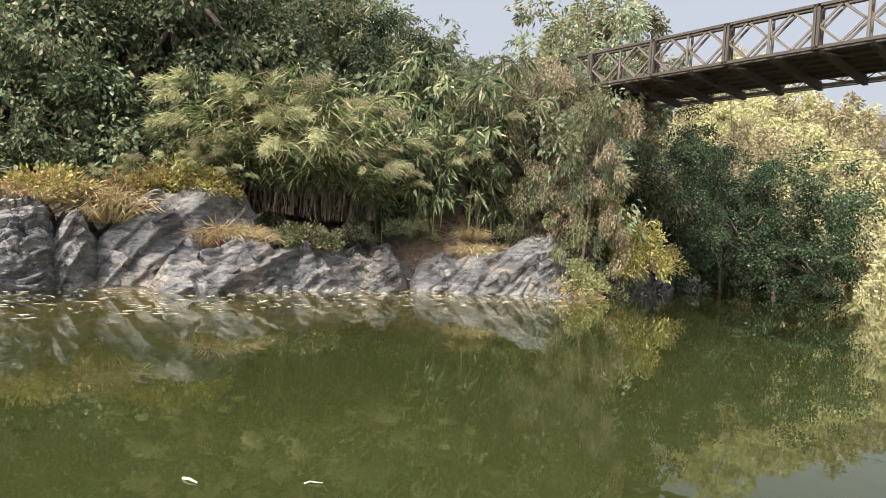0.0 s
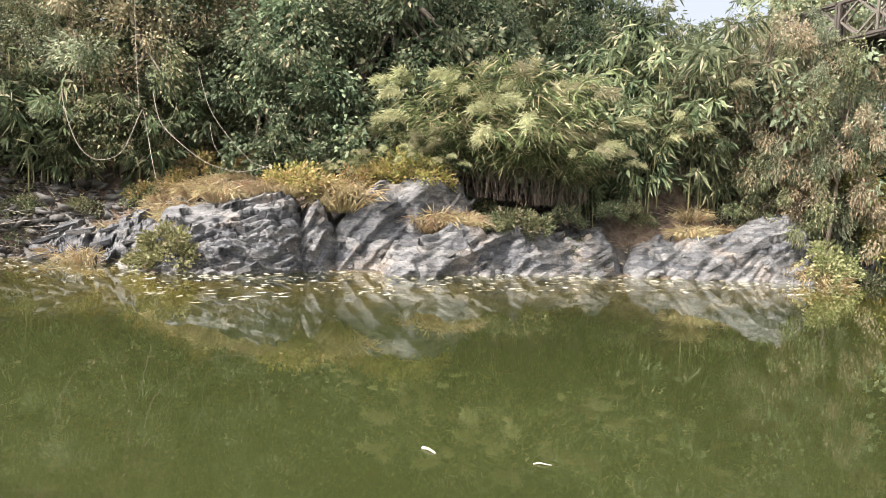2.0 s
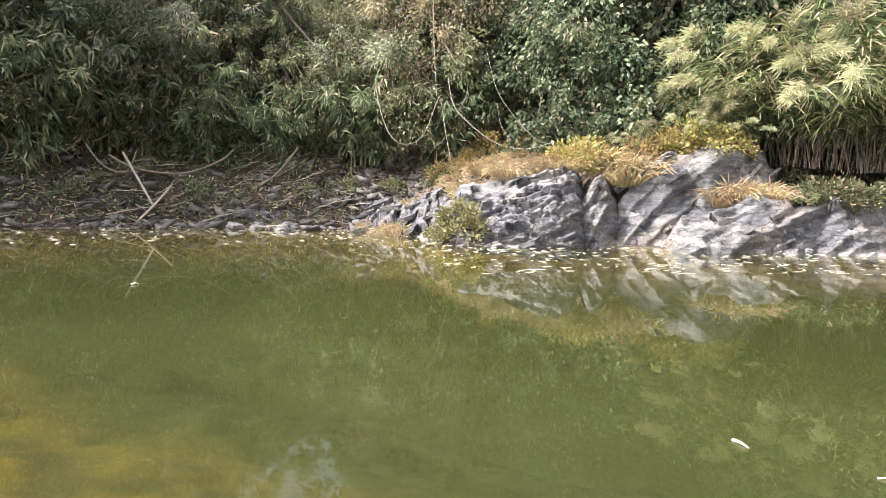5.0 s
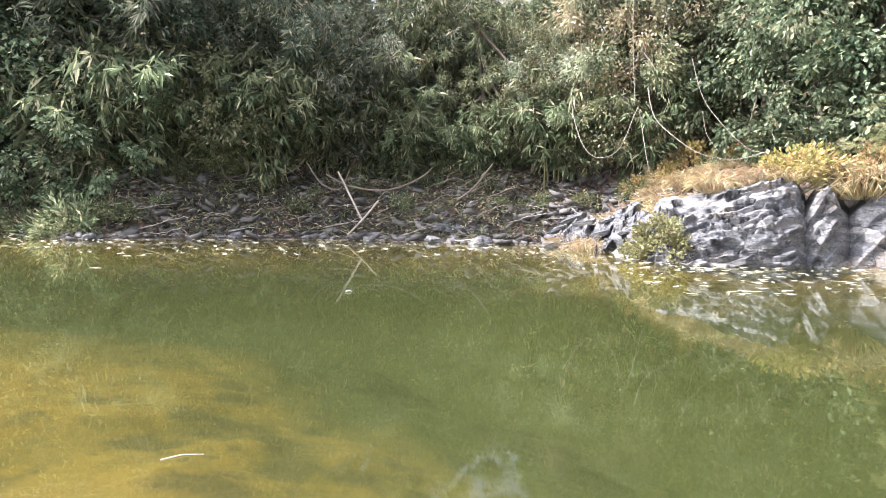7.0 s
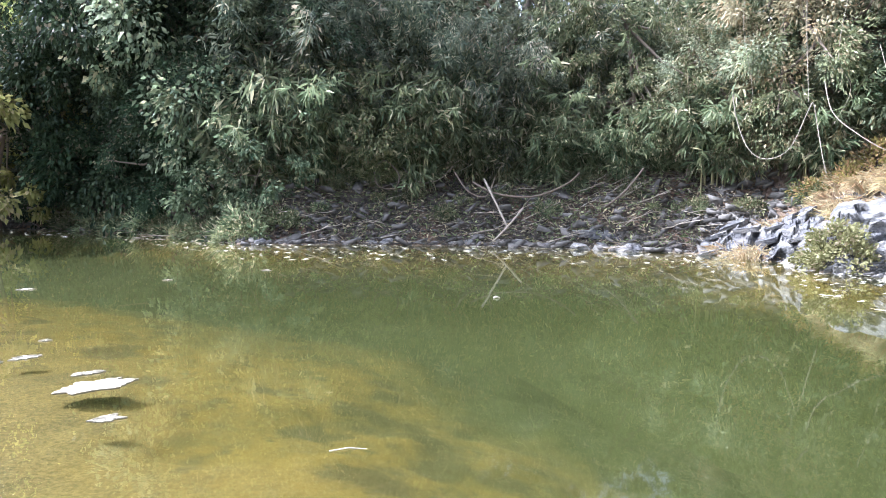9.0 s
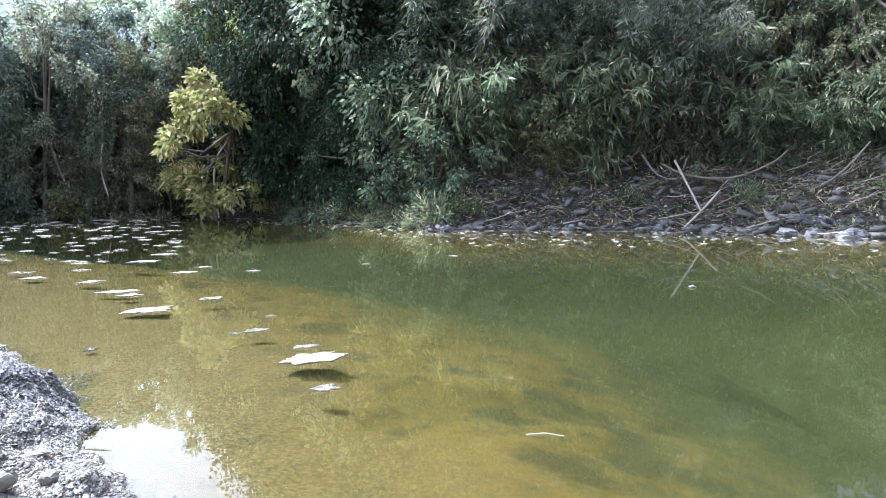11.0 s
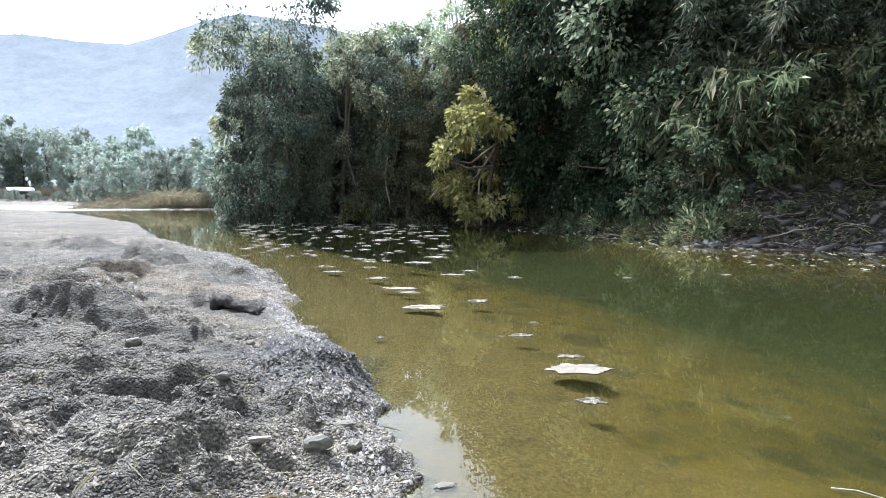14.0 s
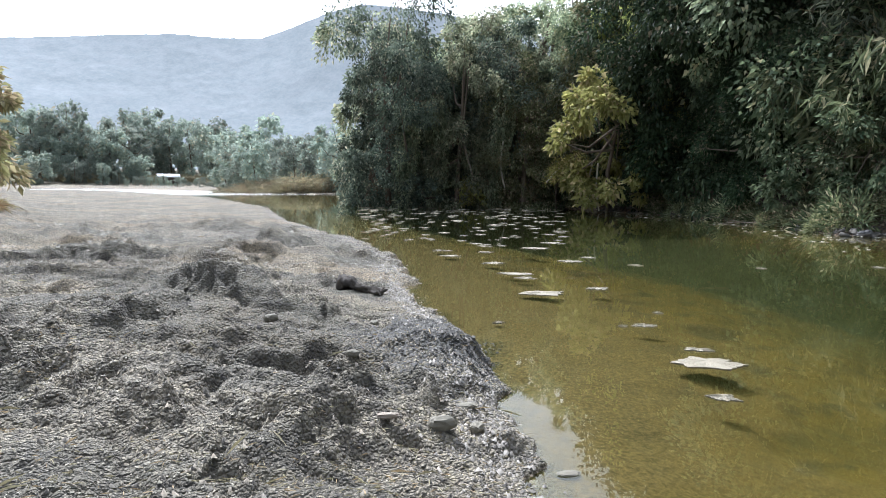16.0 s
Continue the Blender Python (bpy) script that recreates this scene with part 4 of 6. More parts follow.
def rock_face(points, seed, lean=0.6, layer=0.26, rough=1.0, power=1.8, dip=32.0, step=0.047, lamina=0.20):
    """A rock body rising from the water. points: (azimuth, distance of its foot, height of its top, setback of the top).
    Its beds dip sideways and break into blocks."""
    rng = np.random.default_rng(seed)
    P = np.array(points, float)
    arc = np.concatenate([[0], np.cumsum(np.hypot(np.diff(np.radians(P[:, 0]) * P[:, 1]), np.diff(P[:, 1])))])
    u = np.arange(0, arc[-1], step)
    az, d0, top, sb = (np.interp(u, arc, P[:, i]) for i in range(4))
    face = np.linspace(0, 1, int(max(P[:, 2].max() / step, 12)) + 8)
    back = np.linspace(0, 1, 14)[1:]
    v = np.concatenate([face, 1 + back])
    U, V = np.meshgrid(np.arange(len(u)), v, indexing="ij")
    a, d, t, s = az[U], d0[U], top[U], sb[U]
    t = t + (fbm(u[U] * 0.9, u[U] * 0, u[U] * 0, 3, seed + 9) - 0.5) * 0.9
    t = t * (0.35 + 0.65 * np.clip(np.minimum(U, len(u) - 1 - U) * step / 0.9, 0, 1) ** 0.6)
    f = np.clip(V, 0, 1)
    z = -0.45 + (t + 0.45) * f + np.clip(V - 1, 0, 1) * 0.35
    dist = d + s * f ** power + np.clip(V - 1, 0, 1) * 2.2
    ca, sa = np.cos(np.radians(a)), np.sin(np.radians(a))
    x, y = -dist * sa, dist * ca
    mid = radians(float(P[:, 0].mean()))
    right, toward = np.array([math.cos(mid), math.sin(mid), 0]), np.array([math.sin(mid), -math.cos(mid), 0])
    ur = u[U]
    th = radians(dip) * (0.75 + 0.5 * fbm(ur * 0.25, z * 0.25, ur * 0, 2, seed + 19))
    warp = (fbm(ur * 0.5, z * 0.5, ur * 0, 4, seed) - 0.5) * 0.9
    b = (z * np.cos(th) - ur * np.sin(th) + warp) / layer
    bi = np.floor(b)
    saw = b - bi
    q = (ur * np.cos(th) + z * np.sin(th) + 0.5 * warp) / (layer * (3 + 6 * hash3(bi, bi * 0, bi * 0, seed + 8))) + hash3(bi, bi * 0, bi * 0, seed) * 7
    qi = np.floor(q)
    block = hash3(bi, qi, bi * 0, seed + 1)
    # each block has a face of its own slant
    face_tilt = (q - qi - 0.5) * (hash3(bi, qi, bi * 0, seed + 13) - 0.5) * 0.55 + (saw - 0.5) * (hash3(bi, qi, bi * 0, seed + 14) - 0.5) * 0.45
    lam = b * 2.7
    li = np.floor(lam)
    chip = hash3(li, np.floor(q * 2.1 + hash3(li, li * 0, li * 0, seed + 7) * 5), li * 0, seed + 11)
    big = fbm(x * 0.7, y * 0.7, z * 0.7, 3, seed + 2) - 0.5
    rub = fbm(x * 2.2, y * 2.2, z * 2.2, 4, seed + 17) - 0.5
    fine = fbm(x * 7, y * 7, z * 7, 3, seed + 3) - 0.5
    ledge = hash3(np.floor(bi / 3), bi * 0, bi * 0, seed + 4) - 0.5
    disp = rough * ((block - 0.5) * 0.34 + ledge * 0.30 + (0.5 - saw) * 0.12 + (chip - 0.5) * lamina + face_tilt + rub * 0.25 + big * 0.7 + fine * 0.10)
    edge = np.clip(np.minimum(U, len(u) - 1 - U) * step / 0.5, 0, 1)
    disp = disp * edge - (1 - edge) * 0.5
    x, y, z = x + disp * toward[0], y + disp * toward[1], z + disp * 0.55 * np.clip(f * 3, 0, 1)
    ob = empty("rock_outcrop", Matrix(), "weathered grey layered rock outcrop rising from the water", "rock", "rocks along the far bank")
    part("rock_body", mesh_from("rock_body", np.stack([x.ravel(), y.ravel(), z.ravel()], 1), 4, grid_faces(len(u), len(v))[:, ::-1], M_ROCK), ob)
    for i in range(int(arc[-1] * 1.6)):
        iu, iv = rng.integers(12, max(len(u) - 12, 13)), rng.integers(2, len(face) - 1)
        iu = min(iu, len(u) - 1)
        o = part("slab", SLABS[rng.integers(len(SLABS))], ob)
        sc = rng.uniform(0.5, 1.15)
        o.matrix_basis = Matrix.LocRotScale((x[iu, iv], y[iu, iv], z[iu, iv]), Euler((rng.uniform(-0.25, 0.25), radians(-dip) * rng.uniform(0.7, 1.2), mid + rng.uniform(-0.3, 0.3))), (sc, sc, sc * rng.uniform(0.6, 1.3)))
    return ob


def slab_block(seed):
    """An angular broken slab of rock, its bed lying flat."""
    rng = np.random.default_rng(seed)
    bm = bmesh.new()
    a = np.sort(rng.uniform(0, 2 * math.pi, 7))
    rx, ry, t = rng.uniform(0.35, 0.6), rng.uniform(0.22, 0.34), rng.uniform(0.05, 0.10)
    up = [bm.verts.new((math.cos(q) * rx, math.sin(q) * ry, t + rng.uniform(-0.02, 0.02))) for q in a]
    dn = [bm.verts.new((math.cos(q) * rx * 0.9, math.sin(q) * ry * 0.9, -t)) for q in a]
    bm.faces.new(up)
    bm.faces.new(dn[::-1])
    for i in range(7):
        bm.faces.new((dn[i], dn[(i + 1) % 7], up[(i + 1) % 7], up[i]))
    return bm_mesh("slab", bm, M_ROCK)


SLABS = [slab_block(300 + i) for i in range(8)]


rock_face([(44.5, 18.3, 0.5, 0.8), (43, 18.0, 1.1, 1.2), (40, 17.9, 1.7, 1.8), (36, 18.0, 2.3, 2.2), (32.5, 18.3, 2.5, 2.0), (31, 18.9, 2.3, 1.4)], 3, layer=0.15, rough=0.72, power=1.5, dip=22.0)
rock_face([(32.5, 18.8, 2.2, 0.9), (30, 19.6, 2.3, 0.9), (28.0, 20.0, 2.0, 1.0)], 5, layer=0.34, rough=0.75, power=1.2, dip=58.0)
rock_face([(30.0, 20.0, 1.6, 0.8), (27.0, 20.2, 2.3, 1.0), (25.0, 20.1, 3.0, 1.3), (21, 20.6, 3.2, 1.4), (18, 21.4, 2.9, 1.4), (15.0, 22.0, 2.2, 1.2)], 6, layer=0.55, rough=0.8, power=1.1, dip=48.0, lamina=0.07)
rock_face([(25.6, 19.2, 0.4, 0.5), (23.5, 19.0, 0.9, 0.9), (20, 19.5, 1.3, 1.2), (15, 20.5, 1.6, 1.3), (11, 21.5, 1.5, 1.2), (8, 22.1, 1.25, 1.0), (5, 22.8, 1.2, 0.9), (2.8, 23.3, 0.8, 0.7)], 7, layer=0.42, power=1.2, dip=32.0, lamina=0.08)
rock_face([(3.4, 23.3, 0.5, 1.0), (1.2, 23.5, 0.9, 1.6), (-1.5, 23.9, 1.35, 1.9), (-4, 24.3, 1.8, 1.9), (-7, 24.9, 2.2, 2.1), (-9.5, 25.5, 2.2, 2.0), (-11, 26.0, 1.6, 1.4), (-12.5, 26.6, 0.7, 0.8)], 8, layer=0.36, power=1.4, dip=36.0, lamina=0.08)
rock_face([(56, 24.2, 0.3, 1.2), (53, 23.4, 0.5, 2.0), (51, 22.6, 0.75, 2.6), (49, 21.6, 1.0, 3.2), (46.5, 20.2, 1.15, 2.8), (44, 19.3, 1.0, 2.0), (42.0, 19.0, 0.8, 1.2)], 9, layer=0.2, rough=0.75, power=0.95, dip=20.0)
rock_face([(-12.4, 27.4, 0.35, 1.0), (-15, 29.6, 0.6, 1.2), (-18, 33.5, 0.8, 1.6), (-20.5, 38.5, 0.6, 1.4), (-23, 46, 0.5, 1.2)], 10, layer=0.22, power=0.9)
for a0, a1, sd in ((57, 63, 21), (64, 71, 22), (72, 80, 23), (81, 87, 24), (88, 95, 25)):
    am = (a0 + a1) / 2
    dd = [float(np.interp(a, far_az[order], np.hypot(FAR[:, 0], FAR[:, 1])[order])) - 0.25 for a in (a0, am, a1)]
    rock_face([(a0, dd[0] + 0.5, 0.15, 0.7), (am, dd[1], 0.42, 1.5), (a1, dd[2] + 0.5, 0.15, 0.7)], sd, layer=0.12, rough=0.6, power=0.9, dip=4.0)


# ---- vegetation on the far bank ----
def strip(kind, a0, a1, step, d0, d1, s0, s1, tall=1.0, sink=0.1):
    """Plants in a band of the bank, seen from the shore: azimuths a0 to a1, distances d0 to d1."""
    a = a0
    while a < a1:
        x, y = polar(a + random.uniform(-0.4, 0.4) * step, random.uniform(d0, d1))
        plant(kind, x, y, random.uniform(s0, s1), tall=tall * random.uniform(0.85, 1.15), sink=sink)
        a += step


def at(kind, az, d, z, s, tall=1.0, rz=None):
    x, y = polar(az, d)
    return plant(kind, x, y, s, z=z, tall=tall, rz=rz)


def fringe(kind, a0, a1, step, o0, o1, s0, s1, tall=1.0):
    """Plants along the far water's edge, o0 to o1 metres behind it."""
    a = a0
    while a < a1:
        az = a + random.uniform(-0.4, 0.4) * step
        x, y = polar(az, float(np.interp(az, far_az[order], np.hypot(FAR[:, 0], FAR[:, 1])[order])) + random.uniform(o0, o1))
        plant(kind, x, y, random.uniform(s0, s1), tall=tall * random.uniform(0.8, 1.2))
        a += step


# how high the growth stands against the sky, by azimuth; raised at 75 to 101 so that unseen tops shade the bend
SKY_AZ = [-40, -20, -16.4, -15.4, -9.4, -8.4, -4, -2, 3, 6, 9, 14, 36, 46, 50, 58, 62, 75, 92, 97, 101, 105, 108, 113, 121, 128, 130, 134]
SKY_EL = [15, 15, 16, 22, 22.5, 17.3, 17.5, 21, 21.5, 20, 23, 27, 28, 26, 21.5, 21.5, 26, 31, 33, 31, 27, 20, 17.5, 16.5, 16, 16.2, 12, 7]
TALL = {"tangle": 7.9, "deep": 13.8, "dark": 9.8, "broad": 9.8, "bamboo": 9.6, "greybamboo": 9.6, "tall": 13.8, "olive": 4.0, "vine": 11.0, "hill": 5.0, "thicket": 7.9, "cane": 4.3, "shrub": 4.4}


def skyline(kind, a0, a1, step, d0, d1, lo=0.85, hi=1.0, sink=0.3):
    """Plants grown to a share of the skyline's height."""
    a = a0
    while a < a1:
        az, d = a + random.uniform(-0.35, 0.35) * step, random.uniform(d0, d1)
        x, y = polar(az, d)
        top = 1.55 + d * math.tan(radians(float(np.interp(az, SKY_AZ, SKY_EL)) * random.uniform(lo, hi)))
        s = max(top - hz(x, y) + sink, 1.0) / TALL[kind]
        wide = min(max(s, 0.6), 1.5)
        plant(kind, x, y, wide, tall=min(s / wide, 1.4), sink=sink)
        a += step


# behind: tall growth that closes the view
skyline("broad", 13, 50, 3.0, 31, 36, 0.9, 1.0)
skyline("bamboo", -3, 16, 2.0, 30, 34, 0.85, 1.0)
skyline("tall", 48, 97, 3.6, 35, 41, 0.88, 1.0)
skyline("bamboo", 36, 64, 2.8, 30, 34, 0.7, 0.95)
# upper left of the rocks: large dark leaves over hollows
skyline("broad", 21, 36, 2.4, 25.5, 28, 0.6, 1.0)
strip("shrub", 21, 35, 1.8, 24.2, 25.6, 0.7, 1.1)
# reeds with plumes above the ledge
# dark leaves here stand for shade in the gaps behind the reeds
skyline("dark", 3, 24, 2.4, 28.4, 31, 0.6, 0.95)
strip("shrub", 8, 21, 2.4, 26.4, 28, 0.9, 1.4)
for az, d, z, s in ((20.6, 24.0, 2.9, 0.80), (18.2, 23.9, 3.0, 1.0), (16.0, 24.2, 3.0, 1.1), (14.0, 23.8, 2.9, 0.95), (12.3, 24.5, 3.0, 1.15), (10.4, 24.2, 2.8, 1.05), (8.8, 24.8, 2.8, 0.8), (6.8, 25.0, 2.8, 0.6), (23.4, 23.4, 3.0, 0.5), (-1.5, 27.2, 4.2, 0.75), (1.5, 27.4, 4.1, 0.6),
                    (26.8, 22.5, 2.7, 0.30), (25.4, 22.6, 2.9, 0.26), (22.0, 22.7, 3.0, 0.34), (30.6, 22.4, 2.6, 0.24), (20.4, 22.8, 3.0, 0.36)):
    at("reed", az, d, z, s)
strip("green", 6, 18, 1.8, 23.9, 25, 0.8, 1.2)
strip("cane", 1.5, 8, 1.2, 26.4, 28, 1.0, 1.4)
strip("cane", -4, 1.5, 1.2, 28.2, 29.2, 0.9, 1.2)
strip("cane", -3, 7, 1.7, 28, 30, 1.4, 1.8)
strip("green", 2, 6, 1.6, 26.4, 27.6, 0.5, 0.8)
# olive and dry thicket up to the bridge
for az, d, el in ((-2.4, 28.4, 14.0), (-3.8, 28.8, 16.0), (-5.2, 28.6, 15.0), (-6.4, 29.0, 17.2), (-7.6, 28.6, 16.2), (-8.8, 28.6, 17.4), (-9.8, 28.2, 15.6), (-11.0, 28.0, 16.8), (-12.2, 28.2, 14.5)):
    x, y = polar(az, d)
    plant("thicket", x, y, 0.72, tall=(1.55 + d * math.tan(radians(el)) - hz(x, y) + 0.3) / 7.9 / 0.72, sink=0.3)
skyline("tangle", -13, -3.5, 2.0, 31, 35, 0.85, 1.0)
strip("olive", -11.5, -1, 2.0, 29.0, 30.0, 0.7, 1.0)
strip("dry", -10, -2, 2.4, 28.0, 29.2, 0.4, 0.6)
strip("green", -15, -11, 1.6, 29, 31, 0.8, 1.1)
# on the rocks
for az, d, z, s in ((32.3, 21.4, 2.5, 1.1), (33.8, 21.3, 2.4, 0.8), (29.6, 21.6, 2.5, 0.7), (26.8, 21.9, 2.8, 0.8), (23.0, 22.4, 3.1, 1.1), (21.3, 22.4, 3.1, 1.0), (24.6, 22.2, 3.1, 0.8), (19.6, 22.6, 3.0, 0.8), (31, 22.0, 2.6, 0.8)):
    at("yellow", az, d, z, s)
for az, d, z, s in ((28.2, 21.3, 1.9, 1.3), (27.2, 21.5, 2.2, 1.2), (29, 21.5, 2.2, 1.1), (30.4, 21.5, 2.4, 1.1), (35, 21, 2.35, 0.8), (21, 21.6, 1.3, 1.0), (19.5, 21.6, 1.4, 1.1), (18, 21.8, 1.45, 1.0), (17, 22, 1.5, 1.0), (38.5, 20.8, 2.0, 0.9), (33, 20.9, 2.3, 0.7), (36.4, 20.9, 2.2, 0.7)):
    at("grass", az, d, z, s)
for az, d, z, s in ((12.5, 22.6, 1.45, 0.95), (14, 22.6, 1.5, 0.7), (10.6, 22.9, 1.4, 0.8), (4.2, 25.2, 2.2, 0.6), (2.4, 25.6, 2.4, 0.5), (8, 24.2, 1.9, 0.7)):
    at("green", az, d, z, s)
at("bush", 42.3, 18.9, 0.15, 1.0)
at("bush", 43.6, 19.2, 0.2, 0.75)
at("bush", -12.3, 27.0, 0.2, 1.0, 1.2)
at("bush", -13.4, 28.0, 0.2, 0.8)
strip("yellow", -13.5, -4, 1.3, 26.9, 27.4, 0.6, 0.9, 0.7)
strip("grass", -13, -2, 0.6, 26.6, 27.8, 0.8, 1.2)
at("limebush", -17.0, 29.8, 1.2, 1.15, 1.3)
at("limebush", -13.0, 29.8, 3.2, 1.1)
at("limebush", -18.8, 33, 1.2, 0.9)
at("limebush", -15.5, 31.5, 1.6, 0.8)
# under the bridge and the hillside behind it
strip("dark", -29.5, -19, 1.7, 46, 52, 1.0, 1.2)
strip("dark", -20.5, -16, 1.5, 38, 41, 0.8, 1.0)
strip("shrub", -29, -19, 2.6, 46, 52, 0.8, 1.1)
strip("hill", -38, -33, 1.8, 60, 66, 0.5, 0.8)
strip("grass", -34, -20, 1.2, 44, 56, 1.0, 1.5)
strip("hill", -42, -27, 1.2, 70, 78, 1.0, 1.4)
strip("hill", -42, -24, 1.2, 80, 90, 1.2, 1.6)
strip("hill", -44, -18, 1.3, 94, 106, 1.3, 1.8)
strip("hill", -46, -16, 1.5, 110, 130, 1.6, 2.2)
skyline("tall", -15, -9.6, 1.7, 42, 45, 0.92, 1.0)
for az, d in ((-17.6, 45.0), (-19.6, 46.5)):
    x, y = polar(az, d)
    plant("banana", x, y, 1.0, tall=(1.55 + d * math.tan(radians(20.5)) - hz(x, y)) / 5.6)
# dry tangle above the layered rock
strip("dry", 36, 52, 3.2, 27.6, 29, 0.6, 0.9)
strip("grass", 36, 50, 1.0, 24.4, 26.0, 0.6, 0.9)
skyline("thicket", 34, 57, 1.9, 28.4, 31, 0.6, 0.92)
strip("cane", 35, 52, 2.0, 27.4, 29.5, 0.9, 1.4)
strip("grass", 33, 50, 1.2, 22.0, 24.0, 0.7, 1.1)
strip("green", 36, 56, 3.4, 25.4, 26.6, 0.4, 0.7)
strip("yellow", 36, 46, 2.2, 25.8, 27.2, 0.8, 1.2)
# shaded bamboo on the bend
skyline("greybamboo", 56, 90, 1.9, 29, 33, 0.45, 0.72)
skyline("cane", 53, 91, 1.5, 29.3, 31.0, 0.32, 0.55)
strip("olive", 72, 80, 2.5, 29.5, 31, 1.2, 1.5)
strip("green", 52, 94, 2.0, 26.6, 28.8, 0.4, 0.75)
skyline("cane", 56, 92, 2.6, 28.6, 29.6, 0.3, 0.45)
strip("green", 52, 94, 1.4, 29.2, 30.5, 0.8, 1.2)
skyline("broad", 78, 92, 2.4, 31, 34, 0.4, 0.6)
strip("reed", 80, 91, 3.2, 28.6, 29.6, 0.45, 0.6)
# trees along the left reach
skyline("tall", 92, 129, 2.0, 46, 58, 0.82, 1.0)
# low dark trees put the shade of the lower growth into leaf colour
skyline("dark", 91, 99, 1.2, 33, 36, 0.3, 0.6)
skyline("broad", 84, 92, 1.6, 34, 37, 0.5, 0.75)
skyline("dark", 86, 96, 1.7, 30, 34, 0.35, 0.6)
skyline("deep", 106, 113, 2.4, 47, 50, 0.4, 0.75)
skyline("deep", 114, 127.5, 2.6, 48, 51, 0.4, 0.8)
for az, d, el, kind, wide in ((128.4, 46.0, 16.2, "deep", 1.0), (126.4, 45.2, 10.6, "deep", 0.8), (130.2, 50, 13.0, "deep", 0.8), (124.6, 50, 15.2, "deep", 1.1), (122.4, 45.2, 11.4, "tall", 0.8), (120.0, 50.5, 15.8, "tall", 1.1), (119.2, 45.0, 8.6, "vine", 0.8), (120.6, 45.2, 7.6, "vine", 0.7),
                             (116.4, 44.6, 10.2, "tall", 0.75), (115.4, 52, 16.6, "tall", 1.1), (113.6, 47, 12.0, "tall", 0.8), (111.0, 51, 17.2, "tall", 1.1), (117.6, 46.5, 12.4, "tall", 0.8), (123.6, 44.6, 8.0, "vine", 0.8), (126.8, 44.4, 7.2, "vine", 0.8)):
    x, y = polar(az, d)
    plant(kind, x, y, wide, tall=(1.55 + d * math.tan(radians(el)) - hz(x, y) + 0.3) / TALL[kind] / wide, sink=0.3)
skyline("thicket", 112, 129, 2.2, 45, 53, 0.3, 0.5)
strip("green", 92, 106, 2.4, 31, 36, 0.5, 0.8)
# dark leaf colour carries the shade of the hollow here
skyline("dark", 97.5, 105, 1.1, 38.5, 41, 0.35, 0.65)
skyline("dark", 98, 105, 1.4, 41, 43, 0.6, 0.85)
skyline("dark", 97, 105, 1.8, 43, 46, 0.7, 0.95)
# extra tall trees, added to block the sun from the bend
skyline("dark", 92, 102.5, 1.3, 37, 41, 0.88, 1.0)
skyline("tall", 99, 106, 1.6, 44, 48, 0.9, 1.0)
strip("green", 106, 128.5, 1.1, 42, 47, 0.9, 1.4)
fringe("shrub", 105, 128, 1.6, 2.0, 4.0, 0.6, 1.0)
fringe("shrub", 90, 96, 1.6, 2.0, 4.0, 0.7, 1.1)
fringe("dark", 94, 106, 1.5, 3.0, 5.0, 0.5, 0.8)
fringe("green", 88, 128, 1.3, 0.6, 2.0, 0.5, 1.0)
fringe("green", 91, 106, 1.0, 0.4, 1.4, 0.8, 1.3)
lx, ly = polar(109.0, 41.6)
at("leaning", 109.0, 41.6, 0.0, 1.0).matrix_basis = Matrix.LocRotScale((lx, ly, hz(lx, ly) - 0.1), Matrix.Rotation(radians(26), 4, Vector((ly, -lx, 0))).to_quaternion(), (1.3, 1.3, 1.4))
at("lime", 106.6, 43, 6.5, 1.3, 1.3)
at("lime", 105.5, 47, 5.0, 1.2, 1.5)
at("limebush", 112.3, 41.5, 1.8, 1.1)
at("limebush", 121.0, 45.5, 0.3, 1.0)
at("tall", 111.2, 58, 4.0, 0.95, 1.25)
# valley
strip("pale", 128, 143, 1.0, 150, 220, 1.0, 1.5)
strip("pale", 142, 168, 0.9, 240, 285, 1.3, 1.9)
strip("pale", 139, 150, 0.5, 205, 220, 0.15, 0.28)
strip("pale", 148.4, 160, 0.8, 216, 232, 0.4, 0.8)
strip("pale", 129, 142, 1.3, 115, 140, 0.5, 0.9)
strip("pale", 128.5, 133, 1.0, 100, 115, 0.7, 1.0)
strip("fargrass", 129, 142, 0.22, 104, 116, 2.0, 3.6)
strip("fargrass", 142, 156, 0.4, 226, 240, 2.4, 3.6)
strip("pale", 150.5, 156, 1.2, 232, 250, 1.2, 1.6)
strip("hill", 161.5, 170, 1.3, 32, 38, 1.1, 1.4)
strip("grass", 159, 166, 0.5, 26, 32, 0.8, 1.2)


# ---- panel bridge ----
def beam(bm, a, b, w, h, up=(0, 0, 1)):
    """A box bar from a to b, w wide and h deep."""
    a, b = Vector(a), Vector(b)
    t = (b - a).normalized()
    s = t.cross(Vector(up))
    s = s.normalized() if s.length > 1e-4 else Vector((1, 0, 0))
    u = s.cross(t)
    vs = [bm.verts.new(p + s * i * w / 2 + u * j * h / 2) for p in (a, b) for i, j in ((-1, -1), (1, -1), (1, 1), (-1, 1))]
    for q in ((0, 1, 2, 3), (7, 6, 5, 4), (0, 4, 5, 1), (1, 5, 6, 2), (2, 6, 7, 3), (3, 7, 4, 0)):
        bm.faces.new([vs[i] for i in q])


